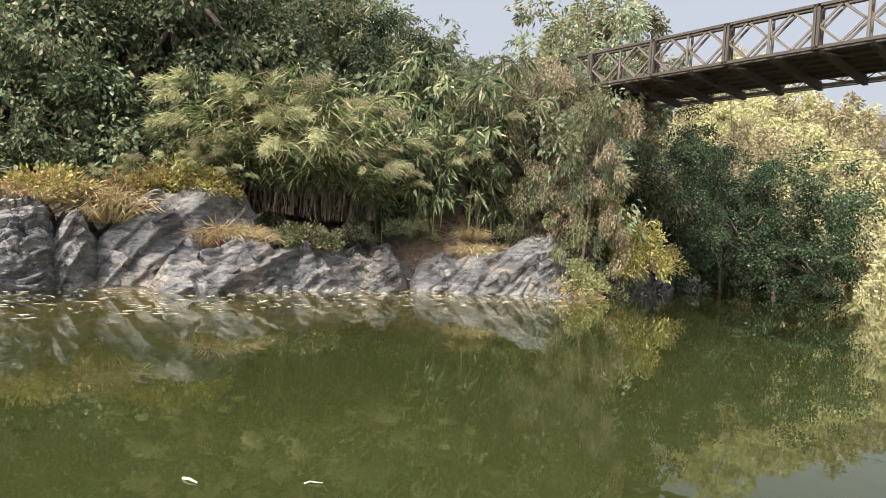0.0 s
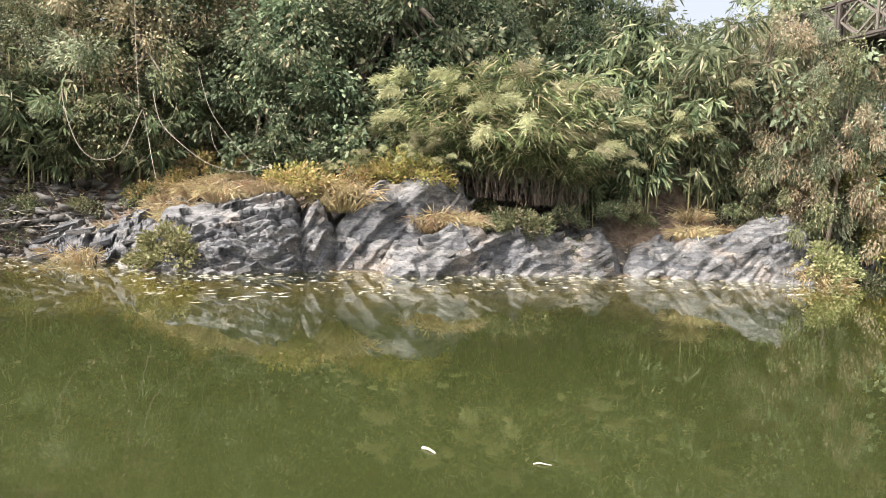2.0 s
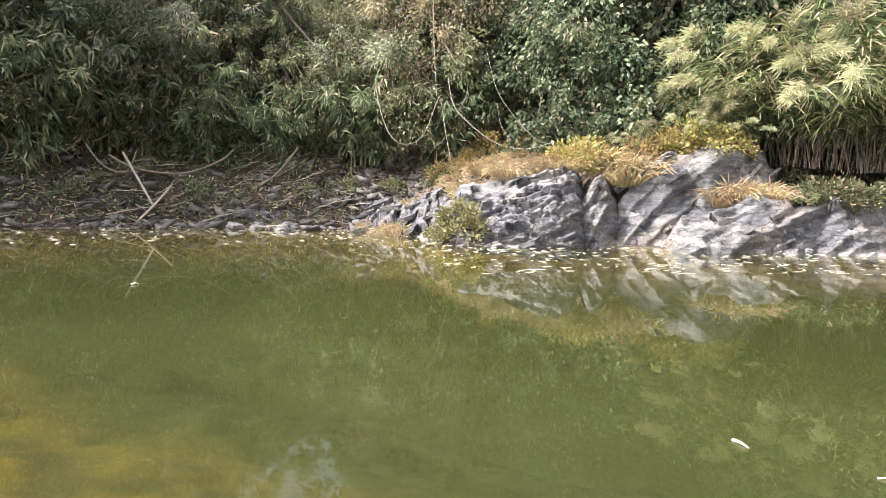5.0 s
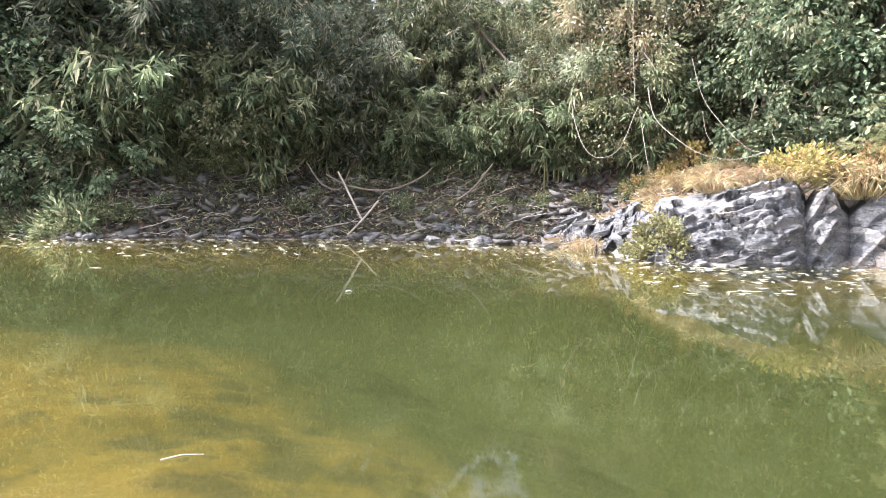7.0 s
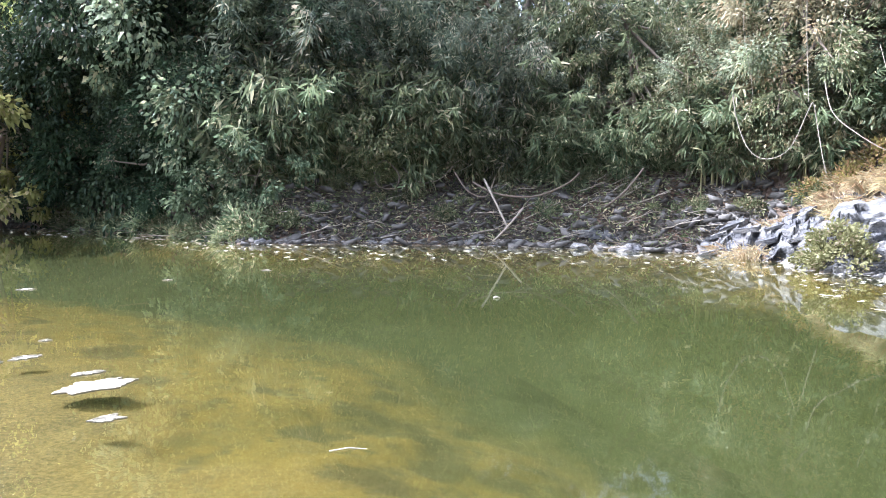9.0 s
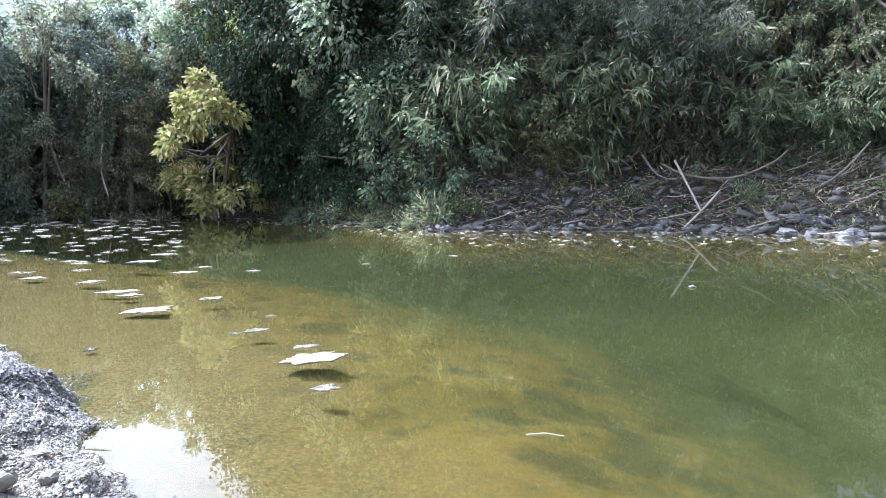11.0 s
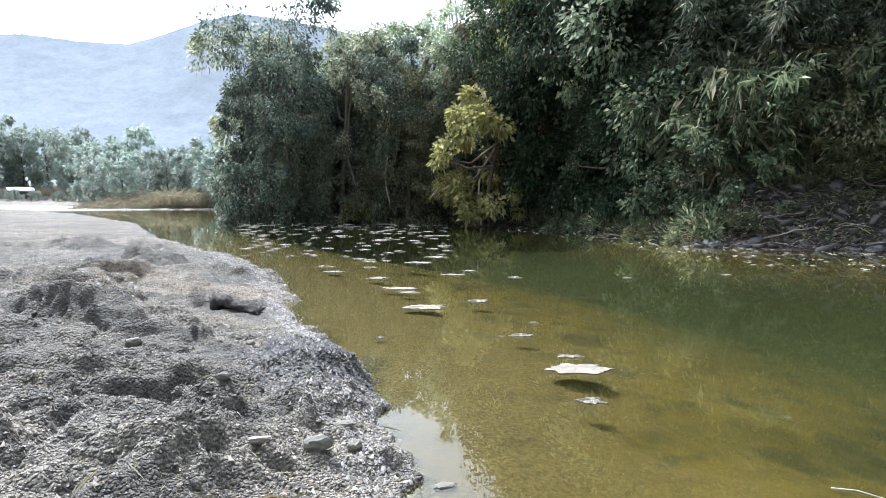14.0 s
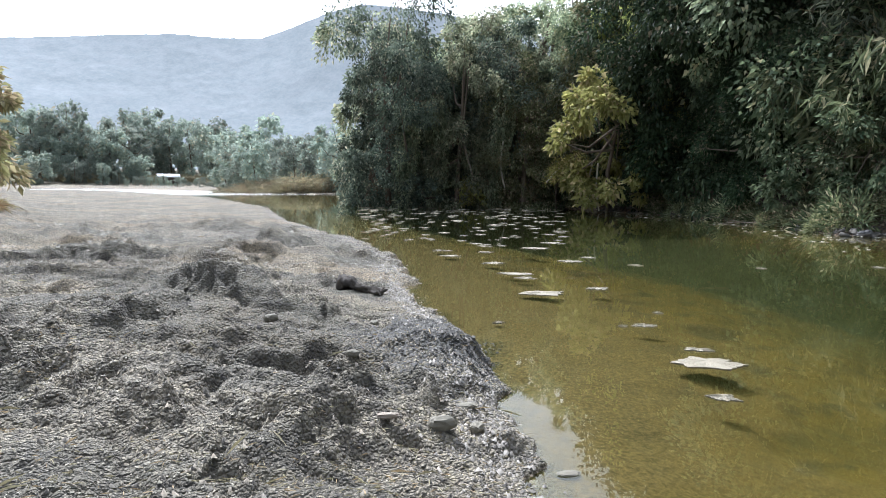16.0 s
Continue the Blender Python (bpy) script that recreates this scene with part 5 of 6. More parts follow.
def bars(name, items, material):
    bm = bmesh.new()
    for a, b, w, h in items:
        up = (0, 1, 0) if abs((Vector(b) - Vector(a)).normalized().z) > 0.95 else (0, 0, 1)
        beam(bm, a, b, w, h, up)
    bmesh.ops.recalc_face_normals(bm, faces=bm.faces)
    return bm_mesh(name, bm, material)


L, HP, WIDTH = 3.048, 1.55, 4.87
bridge = empty("panel_bridge", pose(8.205, 25.76, 9.182, 0, 1.37, -48.83), "weathered steel panel bridge crossing high over the river", "bridge")
post = bars("post", [((0, 0, 0.1), (0, 0, HP - 0.1), 0.09, 0.05)], M_STEEL)
quarter = L / 4
diag = []
for x0, x1, z0, z1 in ((0.10, quarter, HP / 2, HP - 0.12), (0.10, quarter, HP / 2, 0.12), (2 * quarter - 0.08, quarter, HP / 2, HP - 0.12), (2 * quarter - 0.08, quarter, HP / 2, 0.12),
                       (2 * quarter + 0.08, 3 * quarter, HP / 2, HP - 0.12), (2 * quarter + 0.08, 3 * quarter, HP / 2, 0.12), (L - 0.10, 3 * quarter, HP / 2, HP - 0.12), (L - 0.10, 3 * quarter, HP / 2, 0.12)):
    diag.append(bars("diagonal", [((x0, 0, z0), (x1, 0, z1), 0.05, 0.075)], M_STEEL))
transom = bars("transom", [((0, 0, 0.02), (0, WIDTH, 0.02), 0.12, 0.26), ((0, 0, 0.15), (0, WIDTH, 0.15), 0.2, 0.02), ((0, 0, -0.11), (0, WIDTH, -0.11), 0.2, 0.02)], M_DARKSTEEL)
deck = bars("deck_panel", [((0, WIDTH / 2, 0.30), (L, WIDTH / 2, 0.30), WIDTH - 0.9, 0.08)], M_PLANK)
stringer = bars("stringer", [((0, 0, 0.20), (L, 0, 0.20), 0.09, 0.12)], M_DARKSTEEL)
sway = [bars("sway_brace", [((0, 0.1, -0.02), (L, WIDTH - 0.1, -0.02), 0.03, 0.03)], M_DARKSTEEL), bars("sway_brace", [((L, 0.1, -0.02), (0, WIDTH - 0.1, -0.02), 0.03, 0.03)], M_DARKSTEEL)]


def bridge_part(name, me, loc):
    ob = part(name, me, bridge)
    ob.location = loc
    return ob


panel = bars("truss_panel", [((0, y, z), (L, y, z), 0.05, 0.10) for y in (-0.05, 0.05) for z in (HP - 0.06, 0.06)] + [((px, 0, 0.02), (px, 0, HP - 0.02), 0.09, 0.15) for px in (0.06, L - 0.06)], M_DARKSTEEL)
for k in range(-3, 9):
    x0 = k * L
    for y in (0, WIDTH):
        for s in (-0.16, 0.16):
            pn = bridge_part("truss_panel", panel, (x0, y + s, 0))
            part("post", post, pn).location = (2 * quarter, 0, 0)
            for dm in diag:
                part("diagonal", dm, pn)
    for px in (0.15, 2 * quarter + 0.1):
        bridge_part("transom", transom, (x0 + px, 0, 0))
    bridge_part("deck_panel", deck, (x0, 0, 0))
    for y in np.linspace(0.7, WIDTH - 0.7, 6):
        bridge_part("stringer", stringer, (x0, y, 0))
    for sm in sway:
        bridge_part("sway_brace", sm, (x0, 0, 0))


# ---- gravel, drift and flotsam ----
def pebble_cloud(name, n, region, size, material, seed, label, flat=0.5, proud=0.35):
    """Loose stones strewn over the shore, each a lumpy eight-sided body."""
    rng = np.random.default_rng(seed)
    a0, a1, d0, d1 = region
    az = rng.uniform(a0, a1, n * 2)
    d = d0 * (d1 / d0) ** (rng.random(n * 2) ** 0.85)
    x, y = -d * np.sin(np.radians(az)), d * np.cos(np.radians(az))
    h, _ = height(x, y)
    ok = np.where((h > 0.0) & (seg_dist(x, y, NEAR) < seg_dist(x, y, FAR)))[0][:n]
    x, y, h, d = x[ok], y[ok], h[ok], d[ok]
    n = len(x)
    base = np.array([(1, 0, 0), (0.6, 0.8, 0), (-0.5, 0.85, 0), (-1, 0, 0), (-0.6, -0.8, 0), (0.55, -0.8, 0), (0.1, 0.1, 1), (0.4, -0.3, 0.75), (-0.4, 0.3, 0.8), (0, 0, -1)], float)
    tri = np.array([(0, 1, 7), (1, 6, 7), (1, 2, 8), (1, 8, 6), (2, 3, 8), (3, 4, 8), (4, 6, 8), (4, 5, 7), (4, 7, 6), (5, 0, 7), (1, 0, 9), (2, 1, 9), (3, 2, 9), (4, 3, 9), (5, 4, 9), (0, 5, 9)])
    s = size[0] * (size[1] / size[0]) ** (rng.random(n) ** 2.2)
    el = rng.uniform(0.6, 1.3, n)
    th = rng.uniform(0, 6.28, n)
    v = base[None] * (1 + rng.uniform(-0.22, 0.22, (n, 10, 1)))
    v = v * np.stack([s * el, s / el, s * flat * rng.uniform(0.6, 1.4, n)], 1)[:, None]
    tilt = rng.normal(0, 0.3, (n, 2))
    v[:, :, 2] += v[:, :, 0] * tilt[:, :1] + v[:, :, 1] * tilt[:, 1:]
    c, sn = np.cos(th)[:, None], np.sin(th)[:, None]
    vx, vy = v[:, :, 0] * c - v[:, :, 1] * sn, v[:, :, 0] * sn + v[:, :, 1] * c
    v = np.stack([vx + x[:, None], vy + y[:, None], v[:, :, 2] + (h + s * flat * proud)[:, None]], 2)
    f = (tri[None] + (np.arange(n) * 10)[:, None, None]).reshape(-1, 3)
    return tagged(new(name, mesh_from(name, v.reshape(-1, 3), 3, f, material)), label, "gravel", kind="stuff")


def chip_cloud(name, x, y, size, material, seed, label, lean=0.45, thick=0.3):
    """Flat angular flakes of slate and dried mud, lying at all slants."""
    rng = np.random.default_rng(seed)
    h, _ = height(x, y)
    ok = (h > -0.01) & (seg_dist(x, y, NEAR) < seg_dist(x, y, FAR))
    x, y, h = x[ok], y[ok], h[ok]
    n = len(x)
    s = size[0] * (size[1] / size[0]) ** (rng.random(n) ** 2.0)
    base = np.array([(1, 0.1), (0.1, 0.65), (-0.9, 0.15), (-0.2, -0.6)], float)
    v = np.zeros((n, 5, 3))
    v[:, :4, :2] = base[None] * (1 + rng.uniform(-0.35, 0.35, (n, 4, 1))) + rng.uniform(-0.2, 0.2, (n, 4, 2))
    v[:, :4, 2] = -thick
    v[:, 4] = np.stack([rng.uniform(-0.6, 0.6, n), rng.uniform(-0.35, 0.35, n), thick * rng.uniform(0.6, 2.0, n)], 1)
    v *= s[:, None, None]
    tilt = rng.normal(0, lean, (n, 2))
    v[:, :, 2] += v[:, :, 0] * tilt[:, :1] + v[:, :, 1] * tilt[:, 1:]
    th = rng.uniform(0, 6.28, n)
    c, sn = np.cos(th)[:, None], np.sin(th)[:, None]
    v = np.stack([v[:, :, 0] * c - v[:, :, 1] * sn + x[:, None], v[:, :, 0] * sn + v[:, :, 1] * c + y[:, None], v[:, :, 2] + (h + s * thick * 0.3)[:, None]], 2)
    tri = np.array([(0, 1, 4), (1, 2, 4), (2, 3, 4), (3, 0, 4)])
    f = (tri[None] + (np.arange(n) * 5)[:, None, None]).reshape(-1, 3)
    return tagged(new(name, mesh_from(name, v.reshape(-1, 3), 3, f, material)), label, "gravel", kind="stuff")


def spread(n, region, seed, even=1.0):
    """Places over a sector of the shore, thinning with distance."""
    rng = np.random.default_rng(seed)
    a0, a1, d0, d1 = region
    az = np.radians(rng.uniform(a0, a1, n))
    d = d0 * (d1 / d0) ** (rng.random(n) ** even)
    return -d * np.sin(az), d * np.cos(az)


def along_edge(n, width, seed):
    """Places in a belt along the near water's edge."""
    rng = np.random.default_rng(seed)
    k = rng.integers(5, 13, n)
    f = rng.random(n)[:, None]
    p = NEAR[k] + (NEAR[np.minimum(k + 1, 13)] - NEAR[k]) * f
    q = rng.normal(0, width, (n, 2)) + np.array([0.15, -0.2])
    return p[:, 0] + q[:, 0], p[:, 1] + q[:, 1]


gx, gy = spread(56000, (104, 160, 2.6, 12), 5, 0.9)
keep = fbm(gx * 1.3, gy * 1.3, gx * 0, 3, 71) + np.random.default_rng(1).normal(0, 0.09, len(gx)) > 0.44
chip_cloud("gravel", gx[keep], gy[keep], (0.005, 0.015), M_GRAVEL, 5, "fine grey flakes of slate and dried mud on the shore", 0.22, 0.22)
gx, gy = spread(4200, (104, 161, 2.6, 14), 15)
chip_cloud("mud_clods", gx, gy, (0.010, 0.03), M_CLOD, 15, "crumbled dry mud clods on the trampled shore", 0.3, 0.45)
rng_h = np.random.default_rng(16)
hu, hv = rng_h.normal(0, 0.42, 15000), rng_h.normal(0, 0.27, 15000)
chip_cloud("slate_chips", -4.75 + hu * 0.8 - hv * 0.6, -3.55 + hu * 0.6 + hv * 0.8, (0.009, 0.028), M_SLATE, 16, "heap of dark flat slate chips at the water's edge", 0.3, 0.28)
gx, gy = along_edge(12000, 0.15, 17)
chip_cloud("edge_gravel", gx, gy, (0.008, 0.030), M_WETGRAVEL, 17, "wet gravel washed along the water's edge, sheen in its pale tones", 0.3, 0.35)
gx, gy = spread(26000, (112, 160, 10, 60), 6)
chip_cloud("coarse_gravel", gx, gy, (0.012, 0.05), M_GRAVEL, 6, "coarse pale gravel farther along the shore", 0.2, 0.2)
pebble_cloud("pebbles", 90, (106, 158, 2.7, 9), (0.010, 0.03), M_GRAVEL, 25, "scattered grey pebbles on the mud", 0.5, 0.35)


def litter(name, n, region, length, width, material, seed, label, category, lift=0.02, upright=0.25, only_dry=True):
    """Fallen leaves and bits of stalk lying on the bank."""
    rng = np.random.default_rng(seed)
    a0, a1, o0, o1 = region
    az = rng.uniform(a0, a1, n * 3)
    sx, sy = -np.sin(np.radians(az)), np.cos(np.radians(az))
    shore = np.interp(az, SHORE_AZ, SHORE_D)
    d = shore + rng.uniform(o0, o1, n * 3)
    x, y = d * sx, d * sy
    h, _ = height(x, y)
    ok = np.where(h > 0.02)[0][:n] if only_dry else np.arange(n)
    x, y, h = x[ok], y[ok], h[ok]
    al = rng.normal(size=(len(x), 3)) * np.array([1, 1, upright])
    return tagged(new(name, leaves(name, np.stack([x, y, h + lift], 1), al, length, width, material, rng)), label, category, kind="stuff")


SHORE_AZ, SHORE_D = far_az[order], np.hypot(FAR[:, 0], FAR[:, 1])[order]


def bank_rubble(name, n, region, size, material, seed, label):
    """Angular broken stones strewn on the far bank."""
    rng = np.random.default_rng(seed)
    az = rng.uniform(region[0], region[1], n)
    d = np.interp(az, SHORE_AZ, SHORE_D) + region[2] + (region[3] - region[2]) * rng.random(n) ** 1.5
    x, y = -d * np.sin(np.radians(az)), d * np.cos(np.radians(az))
    h, _ = height(x, y)
    ob = new(name, blocks(name, x, y, h, size, material, rng))
    return tagged(ob, label, "rubble", kind="stuff")


def blocks(name, x, y, h, size, material, rng):
    n = len(x)
    s = size[0] * (size[1] / size[0]) ** (rng.random(n) ** 2)
    c = np.array([(-1, -1, -1), (1, -1, -1), (1, 1, -1), (-1, 1, -1), (-1, -1, 1), (1, -1, 1), (1, 1, 1), (-1, 1, 1)], float)
    v = c[None] * np.array([1, 0.7, 0.3]) * (1 + rng.uniform(-0.4, 0.2, (n, 8, 1))) + rng.uniform(-0.12, 0.12, (n, 8, 3))
    v *= s[:, None, None]
    v[:, :, 2] += v[:, :, 0] * rng.normal(0, 0.35, (n, 1)) + v[:, :, 1] * rng.normal(0, 0.35, (n, 1))
    th = rng.uniform(0, 6.28, n)[:, None]
    v = np.stack([v[:, :, 0] * np.cos(th) - v[:, :, 1] * np.sin(th) + x[:, None], v[:, :, 0] * np.sin(th) + v[:, :, 1] * np.cos(th) + y[:, None], v[:, :, 2] + (h + s * 0.15)[:, None]], 2)
    q = np.array([(0, 3, 2, 1), (4, 5, 6, 7), (0, 1, 5, 4), (1, 2, 6, 5), (2, 3, 7, 6), (3, 0, 4, 7)])
    return mesh_from(name, v.reshape(-1, 3), 4, q[None] + (np.arange(n) * 8)[:, None, None], material)


bank_rubble("bank_rubble", 1300, (50, 112, -0.1, 4.5), (0.05, 0.32), M_BANKROCK, 93, "broken dark slabs and stones strewn on the bank")
bank_rubble("bank_rubble", 900, (36, 52, 1.5, 6.5), (0.06, 0.3), M_BANKROCK, 94, "broken dark slabs and stones below the thicket")
litter("leaf_litter", 30000, (50, 100, 0.1, 6), 0.20, 0.06, M_LITTER, 8, "brown and straw-coloured fallen leaves on the bank", "leaf litter")
litter("stalk_litter", 3000, (48, 98, 0.1, 5.0), 0.6, 0.025, M_LITTER, 18, "pale broken reed stalks strewn on the bank", "reed stalks", 0.06, 0.35)
litter("bank_litter", 4500, (-14, 50, 1.0, 6), 0.2, 0.07, M_DRY, 9, "dry fallen leaves on the bare earth", "leaf litter")
litter("bank_herbs", 13000, (52, 128, 0.5, 6), 0.30, 0.07, M_OLIVE, 10, "low weeds among the litter on the bank", "weeds", 0.04, 0.9)


def shore_straw(name, n, region, length, width, material, seed, label, lift=0.012):
    """Bits of straw and twig trodden into the near shore."""
    rng = np.random.default_rng(seed)
    x, y = spread(n, region, seed)
    h, _ = height(x, y)
    ok = (h > 0.02) & (fbm(x * 0.8, y * 0.8, x * 0, 3, 75) + rng.normal(0, 0.06, n) > 0.5)
    p = np.stack([x, y, h + lift], 1)[ok]
    al = rng.normal(size=(len(p), 3)) * np.array([1, 1, 0.15])
    return tagged(new(name, leaves(name, p, al, length, width, material, rng)), label, "straw", kind="stuff")


shore_straw("straw_litter", 9000, (112, 160, 2.8, 16), 0.05, 0.006, M_DRY, 91, "short bits of straw trodden into the mud")
shore_straw("twig_litter", 200, (116, 160, 3.4, 16), 0.18, 0.010, M_DRY, 92, "thin dry twigs on the muddy shore")

# floating leaves and foam
def raft(rx, ry, seed, material, thick=0.012, name="foam_patch"):
    """A ragged flat raft of matter on the water."""
    rng = np.random.default_rng(seed)
    k = 40
    a = np.linspace(0, 2 * math.pi, k, endpoint=False)
    r = np.maximum(0.85 + 1.05 * (fbm(np.cos(a) * 2.2 + seed, np.sin(a) * 2.2, a * 0, 3, seed) - 0.5) + rng.uniform(-0.08, 0.08, k), 0.35)
    bm = bmesh.new()
    c = bm.verts.new((0, 0, thick * 1.3))
    rin = [bm.verts.new((math.cos(t) * q * rx * 0.55, math.sin(t) * q * ry * 0.55, thick * rng.uniform(0.8, 1.9))) for t, q in zip(a, r)]
    top = [bm.verts.new((math.cos(t) * q * rx, math.sin(t) * q * ry, thick * rng.uniform(0.5, 1.0))) for t, q in zip(a, r)]
    bot = [bm.verts.new((math.cos(t) * q * rx * 0.97, math.sin(t) * q * ry * 0.97, -0.004)) for t, q in zip(a, r)]
    for i in range(k):
        j = (i + 1) % k
        bm.faces.new((c, rin[i], rin[j]))
        bm.faces.new((rin[i], top[i], top[j], rin[j]))
        bm.faces.new((top[i], bot[i], bot[j], top[j]))
    return bm_mesh(name, bm, material)


def float_at(me, name, az, d, rz, s, label, category, group):
    x, y = polar(az, d)
    ob = new(name, me)
    ob.matrix_basis = Matrix.LocRotScale((x, y, 0.0), Euler((0, 0, radians(rz))), (s, s, 1))
    return tagged(ob, label, category, group)


RAFTS = [raft(0.5, 0.3, 100 + i, M_FOAM) for i in range(6)]
float_at(raft(0.34, 0.20, 131, M_FOAM, 0.014), "algae_mat", 104.6, 6.4, 104.6 + 4, 1.0, "large bleached mat of floating algae", "algae mat", "floating mats")
float_at(raft(0.16, 0.07, 132, M_FOAM, 0.012), "algae_mat", 104.9, 6.85, 104.6 + 4, 1.0, "narrow bleached mat of floating algae", "algae mat", "floating mats")
for az, d, s, rz in ((108.7, 7.8, 0.30, 5), (104.2, 5.43, 0.26, 0), (116.5, 9.7, 0.75, 10), (118.4, 11.7, 0.6, 0), (120.1, 13.2, 0.5, 20), (117.6, 11.2, 0.4, 0), (111.7, 10.3, 0.4, 15), (120.8, 7.65, 0.16, 30), (123.7, 14.4, 0.5, 0), (113.4, 13.8, 0.5, 10), (108.0, 13.5, 0.32, 0), (111.8, 14.6, 0.35, 0),
                     (98.3, 14.0, 0.2, 0), (90.4, 15.5, 0.25, 0), (114.5, 18.0, 0.7, 0), (116.1, 16.4, 0.8, 0), (110.4, 7.7, 0.12, 0), (107.3, 8.6, 0.14, 0)):
    float_at(random.choice(RAFTS), "algae_mat", az, d, az + rz, s, "small bleached mat of floating algae", "algae mat", "floating mats")
# patches stand for foam and for streaks of glint on the far water
rng_f = random.Random(4)
for i in range(260):
    az = rng_f.uniform(113, 131)
    d = 15 + 30 * rng_f.random() ** 0.8
    x, y = polar(az, d)
    if hz(x, y) < -0.03:
        float_at(rng_f.choice(RAFTS), "foam_patch", az, d, az + rng_f.uniform(-30, 30), rng_f.uniform(0.12, 0.5) * (0.4 + d / 40), "floating patch of pale foam and leaves, also standing for glints on the river", "foam", "foam patches on the river")


def flecks(name, n, region, length, width, seed, label, z=0.008):
    """Countless small leaves afloat near the far bank."""
    rng = np.random.default_rng(seed)
    a0, a1, o0, o1 = region
    az = rng.uniform(a0, a1, n)
    d = np.interp(az, SHORE_AZ, SHORE_D) - (o0 + (o1 - o0) * rng.random(n) ** 1.8)
    x, y = -d * np.sin(np.radians(az)), d * np.cos(np.radians(az))
    al = np.stack([np.cos(np.radians(az)), np.sin(np.radians(az)), az * 0], 1) + rng.normal(size=(n, 3)) * np.array([0.7, 0.7, 0])
    al /= np.linalg.norm(al, axis=1)[:, None]
    sd = np.stack([-al[:, 1], al[:, 0], al[:, 2] * 0], 1)
    ln = (length * rng.uniform(0.4, 1.5, n))[:, None]
    wd = (width * rng.uniform(0.5, 1.4, n))[:, None]
    p = np.stack([x, y, np.full(n, z)], 1)
    lift = np.array([0, 0, 0.02])
    v = np.stack([p - al * ln / 2 + lift * rng.random((n, 1)), p + sd * wd / 2, p + al * ln / 2 + lift * rng.random((n, 1)), p - sd * wd / 2], 1)
    idx = np.arange(n)[:, None] * 4
    f = np.concatenate([idx + [0, 3, 2], idx + [0, 2, 1]], 1).reshape(-1, 3)
    return tagged(new(name, mesh_from(name, v.reshape(-1, 3), 3, f, M_FLECK)), label, "floating leaves", kind="stuff")


flecks("floating_leaves", 650, (-20, 48, 0.2, 6.5), 0.24, 0.09, 3, "pale fallen leaves floating along the rocks")
flecks("floating_leaves", 420, (48, 112, 0.2, 7), 0.20, 0.08, 4, "pale fallen leaves floating on the shaded pool")


def floating_twig(az, d, pts, r, label):
    x, y = polar(az, d)
    ob = new("floating_twig", tubes("floating_twig", [(np.array(pts, float), np.linspace(r, r * 0.5, len(pts)))], M_FLOAT, 6))
    ob.matrix_basis = pose(x, y, r * 0.3, 0, 0, az)
    return tagged(ob, label, "twig", "floating twigs")


# ---- driftwood, sticks and stones ----
def stick_mesh(seed, length=1.6, r=0.022, bend=0.12):
    rng = np.random.default_rng(seed)
    t = np.linspace(0, 1, 7)
    path = np.stack([t * length, np.cumsum(rng.normal(0, bend / 4, 7)) * length, np.cumsum(rng.normal(0, bend / 6, 7)) * length], 1)
    main = (path, np.linspace(r, r * 0.45, 7))
    k = 3 + seed % 2
    br = np.stack([path[k], path[k] + np.array([0.18, 0.16 * (-1) ** seed, 0.05]) * length, path[k] + np.array([0.34, 0.24 * (-1) ** seed, 0.06]) * length])
    return tubes("stick", [main, (br, [r * 0.6, r * 0.4, r * 0.25])], M_PALE, 5)


STICKS = [stick_mesh(i) for i in range(6)]


def stick(az, off, rz, pitch, s, lift=0.03, label="bleached dry stick lying on the bank"):
    """A stick on the far bank, off metres behind the water's edge."""
    d = float(np.interp(az, SHORE_AZ, SHORE_D)) + off
    x, y = polar(az, d)
    ob = new("stick", random.choice(STICKS))
    ob.matrix_basis = Matrix.LocRotScale((x, y, hz(x, y) + lift), Euler((0, radians(pitch), radians(rz))), (s, s, s))
    return tagged(ob, label, "stick", "sticks on the bank")


for i in range(120):
    az = random.uniform(50, 96)
    stick(az, random.uniform(0.1, 4.0), az + random.uniform(-70, 70), random.uniform(-28, 10), random.uniform(0.4, 1.15), 0.05)
for i in range(26):
    stick(random.uniform(96, 126), random.uniform(0.1, 2.5), random.uniform(0, 360), random.uniform(-25, 5), random.uniform(0.6, 1.5), 0.05)
for i in range(16):
    stick(random.uniform(-8, 30), random.uniform(1.5, 4), random.uniform(0, 360), random.uniform(-20, 0), random.uniform(0.4, 0.9))


def cane(name, pts, r, material, label, category, group="", sides=6):
    """A bent tube through (azimuth, distance, height) points."""
    p = np.array([(*polar(a, d), z) for a, d, z in pts])
    t = np.linspace(0, len(p) - 1, len(p) * 6)
    i = np.clip(t.astype(int), 0, len(p) - 2)
    f = (t - i)[:, None]
    p0, p1, p2, p3 = p[np.maximum(i - 1, 0)], p[i], p[i + 1], p[np.minimum(i + 2, len(p) - 1)]
    path = 0.5 * (2 * p1 + (p2 - p0) * f + (2 * p0 - 5 * p1 + 4 * p2 - p3) * f ** 2 + (3 * p1 - p0 - 3 * p2 + p3) * f ** 3)
    return tagged(new(name, tubes(name, [(path, np.linspace(r, r * 0.8, len(path)))], material, sides)), label, category, group)


VL, VG = "long pale hanging vine looping in front of the thicket", "hanging vines"
cane("hanging_vine", [(50.4, 23.4, 5.4), (50.1, 23.2, 4.6), (49.2, 22.9, 3.6), (47.9, 22.8, 3.2), (46.2, 22.8, 3.5), (45.0, 22.9, 4.7), (44.7, 23.0, 4.9), (44.4, 22.9, 4.3), (43.9, 22.6, 3.2), (43.6, 22.5, 2.7)], 0.014, M_PALE, VL, "vine", VG)
